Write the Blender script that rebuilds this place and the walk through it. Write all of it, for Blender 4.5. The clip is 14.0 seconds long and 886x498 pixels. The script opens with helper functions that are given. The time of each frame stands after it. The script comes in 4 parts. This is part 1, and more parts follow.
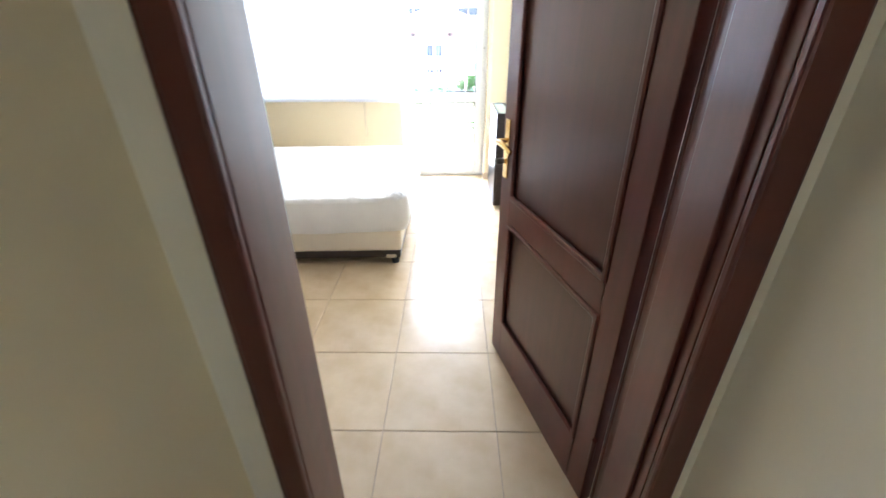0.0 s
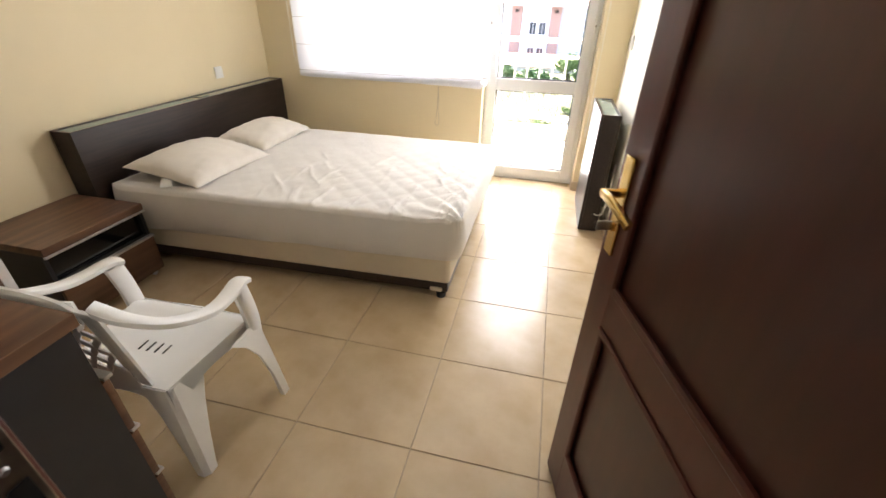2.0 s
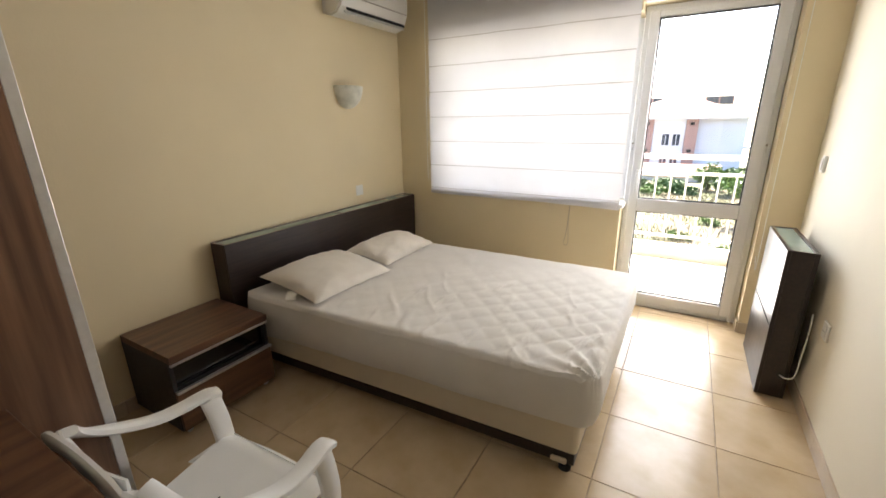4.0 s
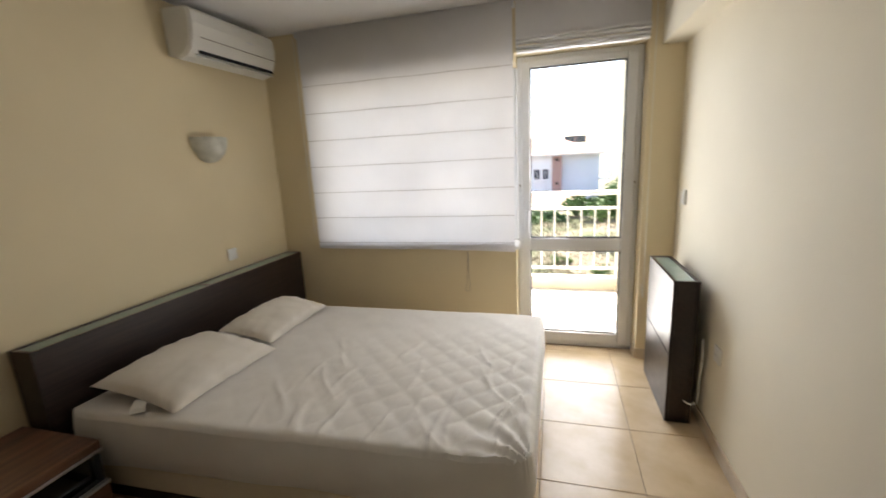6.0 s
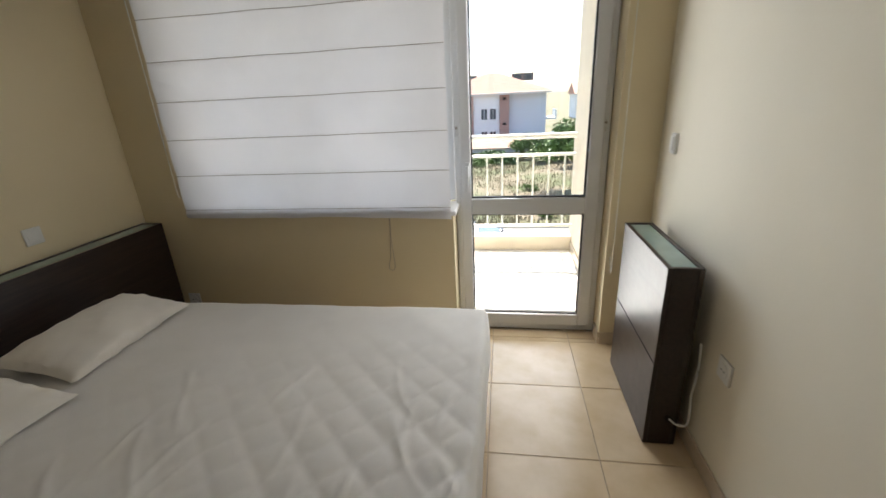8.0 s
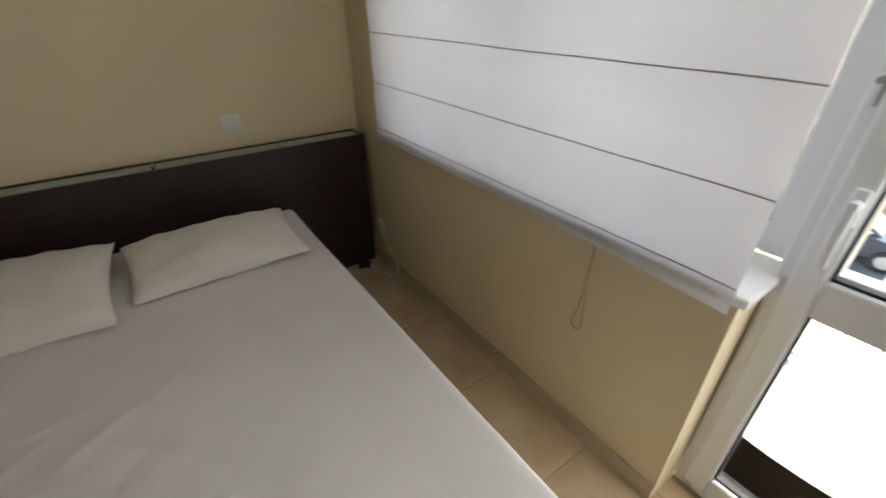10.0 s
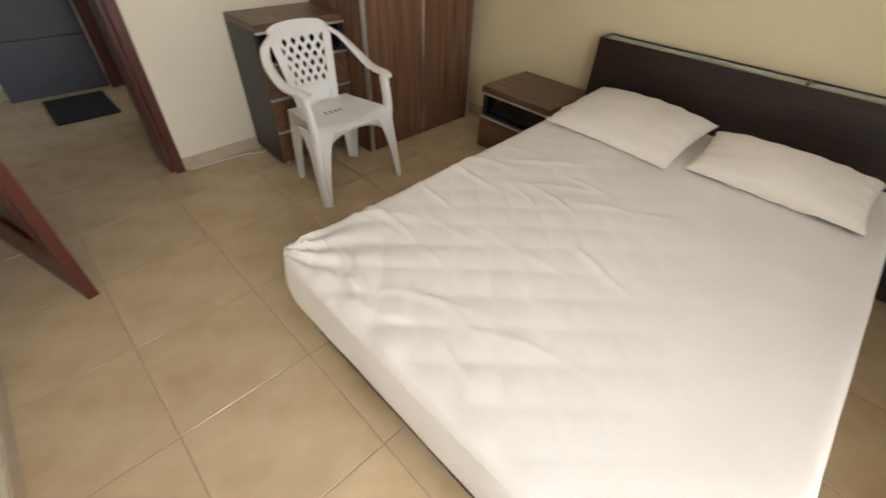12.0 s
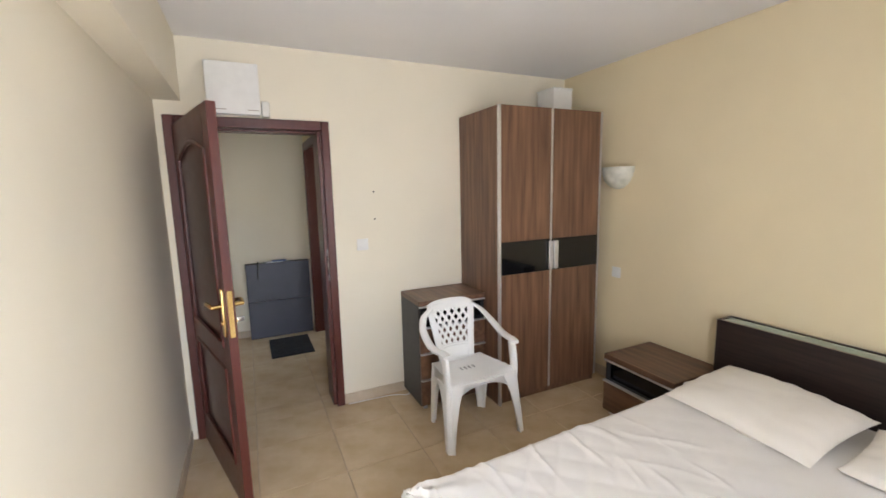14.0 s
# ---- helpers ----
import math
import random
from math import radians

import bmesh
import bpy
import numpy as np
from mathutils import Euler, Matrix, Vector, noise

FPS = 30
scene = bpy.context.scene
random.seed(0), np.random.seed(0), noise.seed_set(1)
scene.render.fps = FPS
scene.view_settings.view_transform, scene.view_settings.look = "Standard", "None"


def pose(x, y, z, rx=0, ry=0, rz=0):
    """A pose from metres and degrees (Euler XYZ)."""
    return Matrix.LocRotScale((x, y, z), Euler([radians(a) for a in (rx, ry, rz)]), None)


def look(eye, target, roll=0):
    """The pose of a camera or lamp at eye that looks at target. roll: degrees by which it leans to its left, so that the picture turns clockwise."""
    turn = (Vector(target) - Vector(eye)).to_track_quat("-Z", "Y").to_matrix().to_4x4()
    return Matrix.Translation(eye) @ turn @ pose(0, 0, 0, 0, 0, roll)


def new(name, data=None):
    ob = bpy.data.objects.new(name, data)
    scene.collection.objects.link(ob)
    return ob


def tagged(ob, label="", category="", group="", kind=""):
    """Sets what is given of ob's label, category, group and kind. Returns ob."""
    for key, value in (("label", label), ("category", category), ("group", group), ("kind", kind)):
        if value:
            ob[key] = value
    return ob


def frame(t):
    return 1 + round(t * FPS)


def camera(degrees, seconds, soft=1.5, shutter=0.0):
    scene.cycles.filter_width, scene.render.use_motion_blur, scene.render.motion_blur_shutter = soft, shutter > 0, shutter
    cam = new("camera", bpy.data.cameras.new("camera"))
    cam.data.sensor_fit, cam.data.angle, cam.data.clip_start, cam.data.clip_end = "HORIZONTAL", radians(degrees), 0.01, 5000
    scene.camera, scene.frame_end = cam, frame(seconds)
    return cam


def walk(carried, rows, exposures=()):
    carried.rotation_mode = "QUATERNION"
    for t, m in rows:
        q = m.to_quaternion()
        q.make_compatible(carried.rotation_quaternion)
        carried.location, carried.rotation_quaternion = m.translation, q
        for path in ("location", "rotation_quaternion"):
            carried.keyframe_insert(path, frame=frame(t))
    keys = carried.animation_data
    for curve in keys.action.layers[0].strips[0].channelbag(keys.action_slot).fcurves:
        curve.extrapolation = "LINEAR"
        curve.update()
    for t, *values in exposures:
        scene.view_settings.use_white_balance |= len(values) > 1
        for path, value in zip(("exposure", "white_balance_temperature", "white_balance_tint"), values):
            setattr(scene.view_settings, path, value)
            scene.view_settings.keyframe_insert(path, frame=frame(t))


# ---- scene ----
cam = camera(93.9, 14.0, shutter=0.3)
PATH = [
    (0, (0.321, 0.002, 1.409), (0.281, 1.767, 0.469), -0.6),
    (0.5, (0.301, 0.236, 1.353), (0.518, 2.007, 0.449), 0.2),
    (1, (0.322, 0.399, 1.348), (0.460, 2.152, 0.394), 0.1),
    (1.5, (0.383, 0.576, 1.367), (0.222, 2.309, 0.381), 1.4),
    (2, (0.348, 0.702, 1.37), (-0.036, 2.377, 0.348), 1.4),
    (2.5, (0.258, 0.875, 1.367), (-0.322, 2.51, 0.372), 1.8),
    (3, (0.19, 0.955, 1.374), (-0.611, 2.554, 0.478), 1.5),
    (5.5, (0.253, 1.112, 1.469), (-0.689, 2.849, 1.159), -1.9),
    (6, (0.115, 1.228, 1.457), (-0.412, 3.111, 1.037), -2.9),
    (6.5, (0.03, 1.342, 1.41), (-0.115, 3.228, 0.761), -3.5),
    (7, (0.054, 1.514, 1.411), (-0.021, 3.402, 0.755), -3.8),
    (9.5, (0.148, 3.006, 1.396), (-0.956, 4.389, 0.464), -0.4),
    (10, (0.038, 3.265, 1.364), (-1.356, 4.264, 0.334), 0.1),
    (10.5, (0.037, 3.293, 1.335), (-1.611, 3.609, 0.246), 0.7),
    (11, (0.129, 3.343, 1.289), (-1.456, 2.876, 0.162), 1.3),
    (11.5, (0.243, 3.402, 1.32), (-1.087, 2.589, 0.066), 2.1),
    (12, (0.366, 3.426, 1.32), (-0.729, 2.376, 0.017), 2.9),
    (12.5, (0.44, 3.486, 1.36), (-0.379, 2.012, 0.284), 0.5),
    (13, (0.479, 3.596, 1.485), (-0.173, 1.81, 0.863), -0.3),
    (13.5, (0.471, 3.664, 1.558), (-0.195, 1.81, 1.211), -0.8),
    (14, (0.441, 3.7, 1.546), (-0.401, 1.909, 1.257), -1.3),
]
walk(cam, [(t, look(eye, target, roll)) for t, eye, target, roll in PATH],
     [(0, 4.5, 5500, 12), (0.5, 4.25, 5850, 13), (1, 3.9, 6100, 14), (1.5, 3.8, 6700, 16), (2, 3.5, 6800, 16), (3, 2.95, 6750, 14), (5.5, 2.55, 7300, 16),
      (6, 2.3, 6900, 14), (6.5, 2.2, 6950, 12), (7, 2.1, 6900, 12), (9.5, 1.25, 6350, 10), (10, 1.7, 6700, 12), (10.5, 2.4, 6800, 12), (11, 2.9, 6900, 14), (11.5, 2.95, 6800, 12), (12, 2.9, 7000, 14),
      (12.5, 3.1, 6500, 14), (13.5, 3.4, 6500, 16), (14, 3.35, 6350, 16)])

# ---- light ----
SUN_EL, SUN_AZ = radians(60.5), radians(3)      # azimuth from +y towards +x
world = bpy.data.worlds.new("sky")
scene.world = world
world.use_nodes = True
wn = world.node_tree
sky = wn.nodes.new("ShaderNodeTexSky")
sky.sky_type, sky.sun_disc = "NISHITA", False
sky.sun_elevation, sky.sun_rotation = SUN_EL, SUN_AZ
sky.dust_density = 1.5
wn.nodes["Background"].inputs["Strength"].default_value = 0.15
wn.links.new(sky.outputs[0], wn.nodes["Background"].inputs["Color"])
sun = new("sun", bpy.data.lights.new("sun", "SUN"))
sun.data.energy, sun.data.angle, sun.data.color = 5.0, radians(0.5), (1.0, 0.95, 0.87)
sd = Vector((math.sin(SUN_AZ) * math.cos(SUN_EL), math.cos(SUN_AZ) * math.cos(SUN_EL), math.sin(SUN_EL)))
sun.matrix_world = look(sd * 30, (0, 0, 0))


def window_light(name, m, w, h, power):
    """Area lamp in an opening, in place of the light from outside."""
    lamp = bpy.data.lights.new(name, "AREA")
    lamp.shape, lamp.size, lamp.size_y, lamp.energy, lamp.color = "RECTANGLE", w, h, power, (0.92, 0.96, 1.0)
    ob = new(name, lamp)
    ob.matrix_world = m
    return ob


window_light("window_skylight", look((-0.97, 4.40, 1.46), (-0.97, 0, 1.25)), 1.4, 1.15, 1.3)
window_light("balcony_door_skylight", look((0.25, 4.325, 1.10), (-0.7, 0, 0.85)), 0.66, 1.90, 4.5)
# Fill lamp with no known source, added to brighten the hall.
window_light("hall_fill_light", look((-1.55, -0.55, 1.5), (0.5, -0.45, 1.1)), 0.7, 1.3, 0.38)


# ---- materials ----
def material(name, base, rough=0.6, var=0.06, scale=8.0, bump=0.0, bscale=200.0, metal=0.0, spec=0.5, stretch=(1, 1, 1),
             second=None, coat=0.0, random_each=0.0, detail=5.0, lo=0.35, hi=0.65, sheen=0.0):
    """A paint-like surface: two colours mixed by broad and fine noise, with fine relief."""
    m = bpy.data.materials.new(name)
    m.use_nodes = True
    nt = m.node_tree
    b = nt.nodes["Principled BSDF"]
    b.inputs["Roughness"].default_value, b.inputs["Metallic"].default_value = rough, metal
    b.inputs["Specular IOR Level"].default_value, b.inputs["Coat Weight"].default_value = spec, coat
    b.inputs["Sheen Weight"].default_value = sheen
    tc = nt.nodes.new("ShaderNodeTexCoord")
    mp = nt.nodes.new("ShaderNodeMapping")
    mp.inputs["Scale"].default_value = stretch
    nt.links.new(tc.outputs["Object"], mp.inputs["Vector"])
    n1 = nt.nodes.new("ShaderNodeTexNoise")
    n1.inputs["Scale"].default_value, n1.inputs["Detail"].default_value = scale, detail
    nt.links.new(mp.outputs[0], n1.inputs["Vector"])
    ramp = nt.nodes.new("ShaderNodeMapRange")
    ramp.inputs["From Min"].default_value, ramp.inputs["From Max"].default_value = lo, hi
    nt.links.new(n1.outputs[0], ramp.inputs["Value"])
    mix = nt.nodes.new("ShaderNodeMix")
    mix.data_type = "RGBA"
    if second is None:
        second = [c * (1 - 2 * var) for c in base]
    mix.inputs["A"].default_value, mix.inputs["B"].default_value = (*base, 1), (*second, 1)
    nt.links.new(ramp.outputs[0], mix.inputs["Factor"])
    colour = mix.outputs["Result"]
    if random_each:
        oi = nt.nodes.new("ShaderNodeObjectInfo")
        mr = nt.nodes.new("ShaderNodeMapRange")
        mr.inputs["To Min"].default_value, mr.inputs["To Max"].default_value = 1 - random_each, 1 + random_each
        nt.links.new(oi.outputs["Random"], mr.inputs["Value"])
        hs = nt.nodes.new("ShaderNodeHueSaturation")
        nt.links.new(mr.outputs[0], hs.inputs["Value"])
        nt.links.new(colour, hs.inputs["Color"])
        colour = hs.outputs[0]
    nt.links.new(colour, b.inputs["Base Color"])
    rr = nt.nodes.new("ShaderNodeMapRange")
    rr.inputs["To Min"].default_value, rr.inputs["To Max"].default_value = max(0.02, rough * 0.88), min(1, rough * 1.12)
    n3 = nt.nodes.new("ShaderNodeTexNoise")
    n3.inputs["Scale"].default_value = scale * 3.1
    nt.links.new(tc.outputs["Object"], n3.inputs["Vector"])
    nt.links.new(n3.outputs[0], rr.inputs["Value"])
    nt.links.new(rr.outputs[0], b.inputs["Roughness"])
    if bump:
        n2 = nt.nodes.new("ShaderNodeTexNoise")
        n2.inputs["Scale"].default_value, n2.inputs["Detail"].default_value = bscale, 3.0
        nt.links.new(mp.outputs[0], n2.inputs["Vector"])
        bp = nt.nodes.new("ShaderNodeBump")
        bp.inputs["Strength"].default_value, bp.inputs["Distance"].default_value = bump, 0.004
        nt.links.new(n2.outputs[0], bp.inputs["Height"])
        nt.links.new(bp.outputs[0], b.inputs["Normal"])
    return m


def glass(name, tint=(1, 1, 1), rough=0.0):
    m = bpy.data.materials.new(name)
    m.use_nodes = True
    nt = m.node_tree
    nt.nodes.remove(nt.nodes["Principled BSDF"])
    g, t, f, mix = (nt.nodes.new("ShaderNode" + k) for k in ("BsdfGlossy", "BsdfTransparent", "Fresnel", "MixShader"))
    g.inputs["Roughness"].default_value = rough
    t.inputs["Color"].default_value = (*tint, 1)
    f.inputs["IOR"].default_value = 1.45
    nt.links.new(f.outputs[0], mix.inputs[0])
    nt.links.new(t.outputs[0], mix.inputs[1])
    nt.links.new(g.outputs[0], mix.inputs[2])
    nt.links.new(mix.outputs[0], nt.nodes["Material Output"].inputs["Surface"])
    return m


def cloth(name, base, through_light):
    """Woven linen that lets some light through."""
    m = material(name, base, 0.9, 0.03, 3.0, 0.25, 700.0, sheen=0.2)
    nt = m.node_tree
    b, out = nt.nodes["Principled BSDF"], nt.nodes["Material Output"]
    tr, mix = nt.nodes.new("ShaderNodeBsdfTranslucent"), nt.nodes.new("ShaderNodeMixShader")
    tr.inputs["Color"].default_value = (*base, 1)
    mix.inputs[0].default_value = through_light
    nt.links.new(b.outputs[0], mix.inputs[1])
    nt.links.new(tr.outputs[0], mix.inputs[2])
    nt.links.new(mix.outputs[0], out.inputs["Surface"])
    return m


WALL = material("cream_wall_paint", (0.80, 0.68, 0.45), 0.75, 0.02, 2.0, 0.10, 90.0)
# Same cream, paler: how light falls on these walls is put into the colour.
WALL_PALE = material("paler_cream_wall_paint", (0.82, 0.755, 0.61), 0.75, 0.02, 2.0, 0.10, 90.0)
CEIL = material("ceiling_paint", (0.86, 0.85, 0.84), 0.85, 0.015, 2.0, 0.06, 90.0)
TILE = material("beige_floor_tile", (0.64, 0.50, 0.325), 0.23, 0.05, 6.0, 0.015, 40.0, second=(0.55, 0.41, 0.25), random_each=0.04)
SKIRT = material("skirting_tile", (0.60, 0.50, 0.37), 0.3, 0.05, 7.0, second=(0.52, 0.42, 0.30), random_each=0.04)
GROUT = material("grout", (0.50, 0.40, 0.29), 0.9, 0.1, 30.0)
WALNUT = material("walnut_laminate", (0.24, 0.125, 0.070), 0.38, 0.1, 5.0, 0.08, 60.0, stretch=(6.0, 6.0, 0.35), second=(0.085, 0.040, 0.024), detail=8.0, lo=0.3, hi=0.7)
WALNUT_TOP = material("walnut_laminate_top", (0.20, 0.105, 0.060), 0.35, 0.1, 5.0, 0.08, 60.0, stretch=(6.0, 0.4, 6.0), second=(0.09, 0.044, 0.026), detail=8.0, lo=0.3, hi=0.7)
WENGE = material("wenge_laminate", (0.030, 0.017, 0.014), 0.35, 0.1, 8.0, 0.10, 60.0, stretch=(8.0, 0.5, 8.0), second=(0.015, 0.009, 0.008), detail=7.0)
MAHOG = material("mahogany_varnish", (0.105, 0.022, 0.015), 0.35, 0.1, 5.0, 0.0, 40.0, stretch=(7.0, 7.0, 0.5), second=(0.072, 0.015, 0.010), detail=4.0, coat=0.12, lo=0.25, hi=0.75)
MAHOG_PANEL = material("mahogany_panel", (0.080, 0.023, 0.016), 0.35, 0.1, 5.0, 0.0, 60.0, stretch=(8.0, 8.0, 0.4), second=(0.056, 0.018, 0.013), detail=4.0, coat=0.15, lo=0.25, hi=0.75)
BLACK = material("black_laminate", (0.022, 0.022, 0.026), 0.40, 0.08, 12.0)
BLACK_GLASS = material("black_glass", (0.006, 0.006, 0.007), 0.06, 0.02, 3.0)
SILVER = material("brushed_aluminium", (0.72, 0.72, 0.73), 0.34, 0.04, 40.0, metal=0.85)
BRASS = material("polished_brass", (0.80, 0.56, 0.22), 0.20, 0.05, 20.0, metal=1.0)
STEEL = material("worn_steel", (0.45, 0.42, 0.38), 0.35, 0.15, 40.0, metal=1.0)
DARK_HOLE = material("dark_recess", (0.01, 0.01, 0.01), 0.9, 0.02)
PLASTIC = material("white_chair_plastic", (0.88, 0.88, 0.86), 0.38, 0.02, 6.0, 0.03, 120.0)
SWITCH = material("white_switch_plastic", (0.80, 0.79, 0.75), 0.35, 0.02, 20.0)
PVC = material("white_pvc", (0.80, 0.81, 0.82), 0.30, 0.015, 5.0)
RUBBER = material("black_rubber", (0.02, 0.02, 0.02), 0.7, 0.1)
SHEET = material("white_mattress_cover", (0.82, 0.79, 0.745), 0.92, 0.02, 6.0, 0.35, 500.0, sheen=0.25)
PILLOW = material("ivory_pillow_cotton", (0.82, 0.77, 0.69), 0.95, 0.02, 6.0, 0.35, 500.0, sheen=0.25)
BASE_CLOTH = material("cream_divan_cloth", (0.76, 0.67, 0.52), 0.9, 0.03, 6.0, 0.3, 500.0)
BLIND = cloth("white_linen_blind", (0.84, 0.82, 0.81), 0.06)
SEAM = material("blind_seam_tape", (0.42, 0.36, 0.31), 0.9, 0.05)
CORD = material("blind_cord", (0.55, 0.46, 0.34), 0.8, 0.05)
ALABASTER = material("alabaster_bowl", (0.70, 0.69, 0.60), 0.35, 0.1, 14.0, second=(0.50, 0.50, 0.42))
AC = material("air_conditioner_plastic", (0.74, 0.72, 0.66), 0.40, 0.02, 6.0)
TEAL = material("frosted_green_glass", (0.27, 0.38, 0.35), 0.18, 0.05, 10.0, coat=0.5)
GLASS = glass("clear_glass", (0.97, 0.99, 0.98))
SLATE = material("slate_blue_laminate", (0.050, 0.052, 0.075), 0.42, 0.06, 8.0)
MAT = material("door_mat_pile", (0.020, 0.022, 0.024), 0.95, 0.3, 25.0, 0.8, 160.0)
WHITE_CABLE = material("white_cable", (0.78, 0.77, 0.74), 0.5, 0.02)
RAIL = material("white_rail_paint", (0.80, 0.79, 0.76), 0.30, 0.04, 12.0)
BALC = material("balcony_tile", (0.82, 0.79, 0.75), 0.55, 0.05, 5.0)
RENDER_OUT = material("cream_render", (0.70, 0.62, 0.50), 0.85, 0.06, 3.0, 0.3, 60.0)
GRASS = material("dry_field", (0.165, 0.130, 0.085), 0.95, 0.1, 0.35, 0.8, 4.0, second=(0.090, 0.100, 0.042), lo=0.42, hi=0.62)
BLADE = material("grass_blades", (0.20, 0.160, 0.098), 0.95, 0.2, 0.4, second=(0.125, 0.125, 0.062), lo=0.45, hi=0.7)
LEAF = material("leaf", (0.055, 0.115, 0.022), 0.55, 0.2, 1.5, second=(0.030, 0.065, 0.014))
LEAF_LIGHT = material("light_leaf", (0.10, 0.17, 0.03), 0.55, 0.2, 1.5, second=(0.06, 0.11, 0.02))
BARK = material("bark", (0.10, 0.075, 0.05), 0.9, 0.2, 6.0, 0.6, 20.0)
ASPHALT = material("asphalt", (0.21, 0.20, 0.185), 0.9, 0.12, 1.2, 0.3, 60.0)
KERB = material("kerb_concrete", (0.34, 0.33, 0.30), 0.9, 0.1, 3.0)
ROOF = material("clay_roof", (0.44, 0.24, 0.18), 0.8, 0.15, 2.0, second=(0.36, 0.19, 0.14))
FACADE = material("pale_facade", (0.52, 0.55, 0.62), 0.85, 0.04, 0.3)
FACADE_W = material("white_facade", (0.68, 0.70, 0.73), 0.85, 0.04, 0.3)
PINK = material("pink_render", (0.36, 0.23, 0.20), 0.85, 0.08, 0.5)
PANE_FAR = material("far_window_glass", (0.04, 0.05, 0.07), 0.08, 0.1, 0.5)
CAR_PAINT = material("dark_car_paint", (0.035, 0.055, 0.085), 0.20, 0.05, 3.0, coat=0.8)
CAR_BLUE = material("blue_car_paint", (0.08, 0.17, 0.30), 0.20, 0.05, 3.0, coat=0.8)
SHADE_FOIL = material("windscreen_sunshade", (0.70, 0.68, 0.62), 0.5, 0.05)


# ---- building blocks ----
def thing(name, label, category, loc=(0, 0, 0), rz=0.0, group="", kind=""):
    ob = new(name)
    ob.matrix_world = pose(*loc, 0, 0, rz)
    return tagged(ob, label, category, group, kind)


def mesh_of(name, bm, mat, smooth=False):
    me = bpy.data.meshes.new(name)
    bmesh.ops.recalc_face_normals(bm, faces=bm.faces)
    bm.to_mesh(me)
    bm.free()
    me.materials.append(mat)
    if smooth:
        me.shade_smooth()
        me.set_sharp_from_angle(angle=radians(38))
        for p in me.polygons:        # broad faces stay flat between their rounded edges
            if p.area > 0.004:
                p.use_smooth = False
    return me


def part(name, bm, mat, parent, label="", smooth=True):
    ob = new(name, mesh_of(name, bm, mat, smooth))
    ob.parent = parent
    return tagged(ob, label) if label else ob


def solid(name, bm, mat, label, category, group="", kind="", smooth=True):
    return tagged(new(name, mesh_of(name, bm, mat, smooth)), label, category, group, kind)


def box(bm, x0, x1, y0, y1, z0, z1, bevel=0.0, seg=2):
    made = bmesh.ops.create_cube(bm, size=1.0, matrix=Matrix.Translation(((x0 + x1) / 2, (y0 + y1) / 2, (z0 + z1) / 2)) @ Matrix.Diagonal((x1 - x0, y1 - y0, z1 - z0, 1)))
    if bevel:
        edges = {e for v in made["verts"] for e in v.link_edges}
        bmesh.ops.bevel(bm, geom=list(edges), offset=bevel, segments=seg, profile=0.5, affect="EDGES")
    return bm


def B(x0, x1, y0, y1, z0, z1, bevel=0.0, seg=2):
    return box(bmesh.new(), x0, x1, y0, y1, z0, z1, bevel, seg)


def cyl(bm, p0, p1, r0, r1=None, n=16):
    p0, p1 = Vector(p0), Vector(p1)
    d = p1 - p0
    m = Matrix.Translation((p0 + p1) / 2) @ d.to_track_quat("Z", "Y").to_matrix().to_4x4()
    bmesh.ops.create_cone(bm, cap_ends=True, segments=n, radius1=r0, radius2=r0 if r1 is None else r1, depth=d.length, matrix=m)
    return bm


def sweep(bm, pts, sizes, up=(0, 0, 1), n=10, square=0.6):
    """A bar along pts with a rounded section of sizes (width, height) at each point."""
    pts = [Vector(p) for p in pts]
    if not isinstance(sizes, list):
        sizes = [sizes] * len(pts)
    rings = []
    for i, p in enumerate(pts):
        d = (pts[min(i + 1, len(pts) - 1)] - pts[max(i - 1, 0)]).normalized()
        side = d.cross(Vector(up))
        side = side.normalized() if side.length > 1e-4 else Vector((1, 0, 0))
        top = side.cross(d)
        w, h = sizes[i]
        ring = []
        for k in range(n):
            a = 2 * math.pi * (k + 0.5) / n
            c, s = math.cos(a), math.sin(a)
            ring.append(bm.verts.new(p + side * math.copysign(abs(c) ** square, c) * w / 2 + top * math.copysign(abs(s) ** square, s) * h / 2))
        rings.append(ring)
    for a, b in zip(rings, rings[1:]):
        for k in range(n):
            bm.faces.new((a[k], a[(k + 1) % n], b[(k + 1) % n], b[k]))
    bm.faces.new(rings[0][::-1])
    bm.faces.new(rings[-1])
    return bm


def smooth_line(pts, steps=6):
    """Points along a Catmull-Rom line through pts."""
    p = [Vector(q) for q in pts]
    p = [2 * p[0] - p[1]] + p + [2 * p[-1] - p[-2]]
    out = []
    for i in range(1, len(p) - 2):
        for k in range(steps):
            t = k / steps
            a, b, c, d = p[i - 1:i + 3]
            out.append(0.5 * (2 * b + (c - a) * t + (2 * a - 5 * b + 4 * c - d) * t * t + (3 * b - a - 3 * c + d) * t ** 3))
    return out + [p[-2]]


def profile(bm, outline, axis, a, b):
    """Extrudes a closed outline of 2D points along axis x or y from a to b."""
    def at(u, v, w):
        return (w, u, v) if axis == "x" else (u, w, v)
    lo = [bm.verts.new(at(u, v, a)) for u, v in outline]
    hi = [bm.verts.new(at(u, v, b)) for u, v in outline]
    n = len(outline)
    for i in range(n):
        bm.faces.new((lo[i], lo[(i + 1) % n], hi[(i + 1) % n], hi[i]))
    bm.faces.new(lo[::-1])
    bm.faces.new(hi)
    return bm


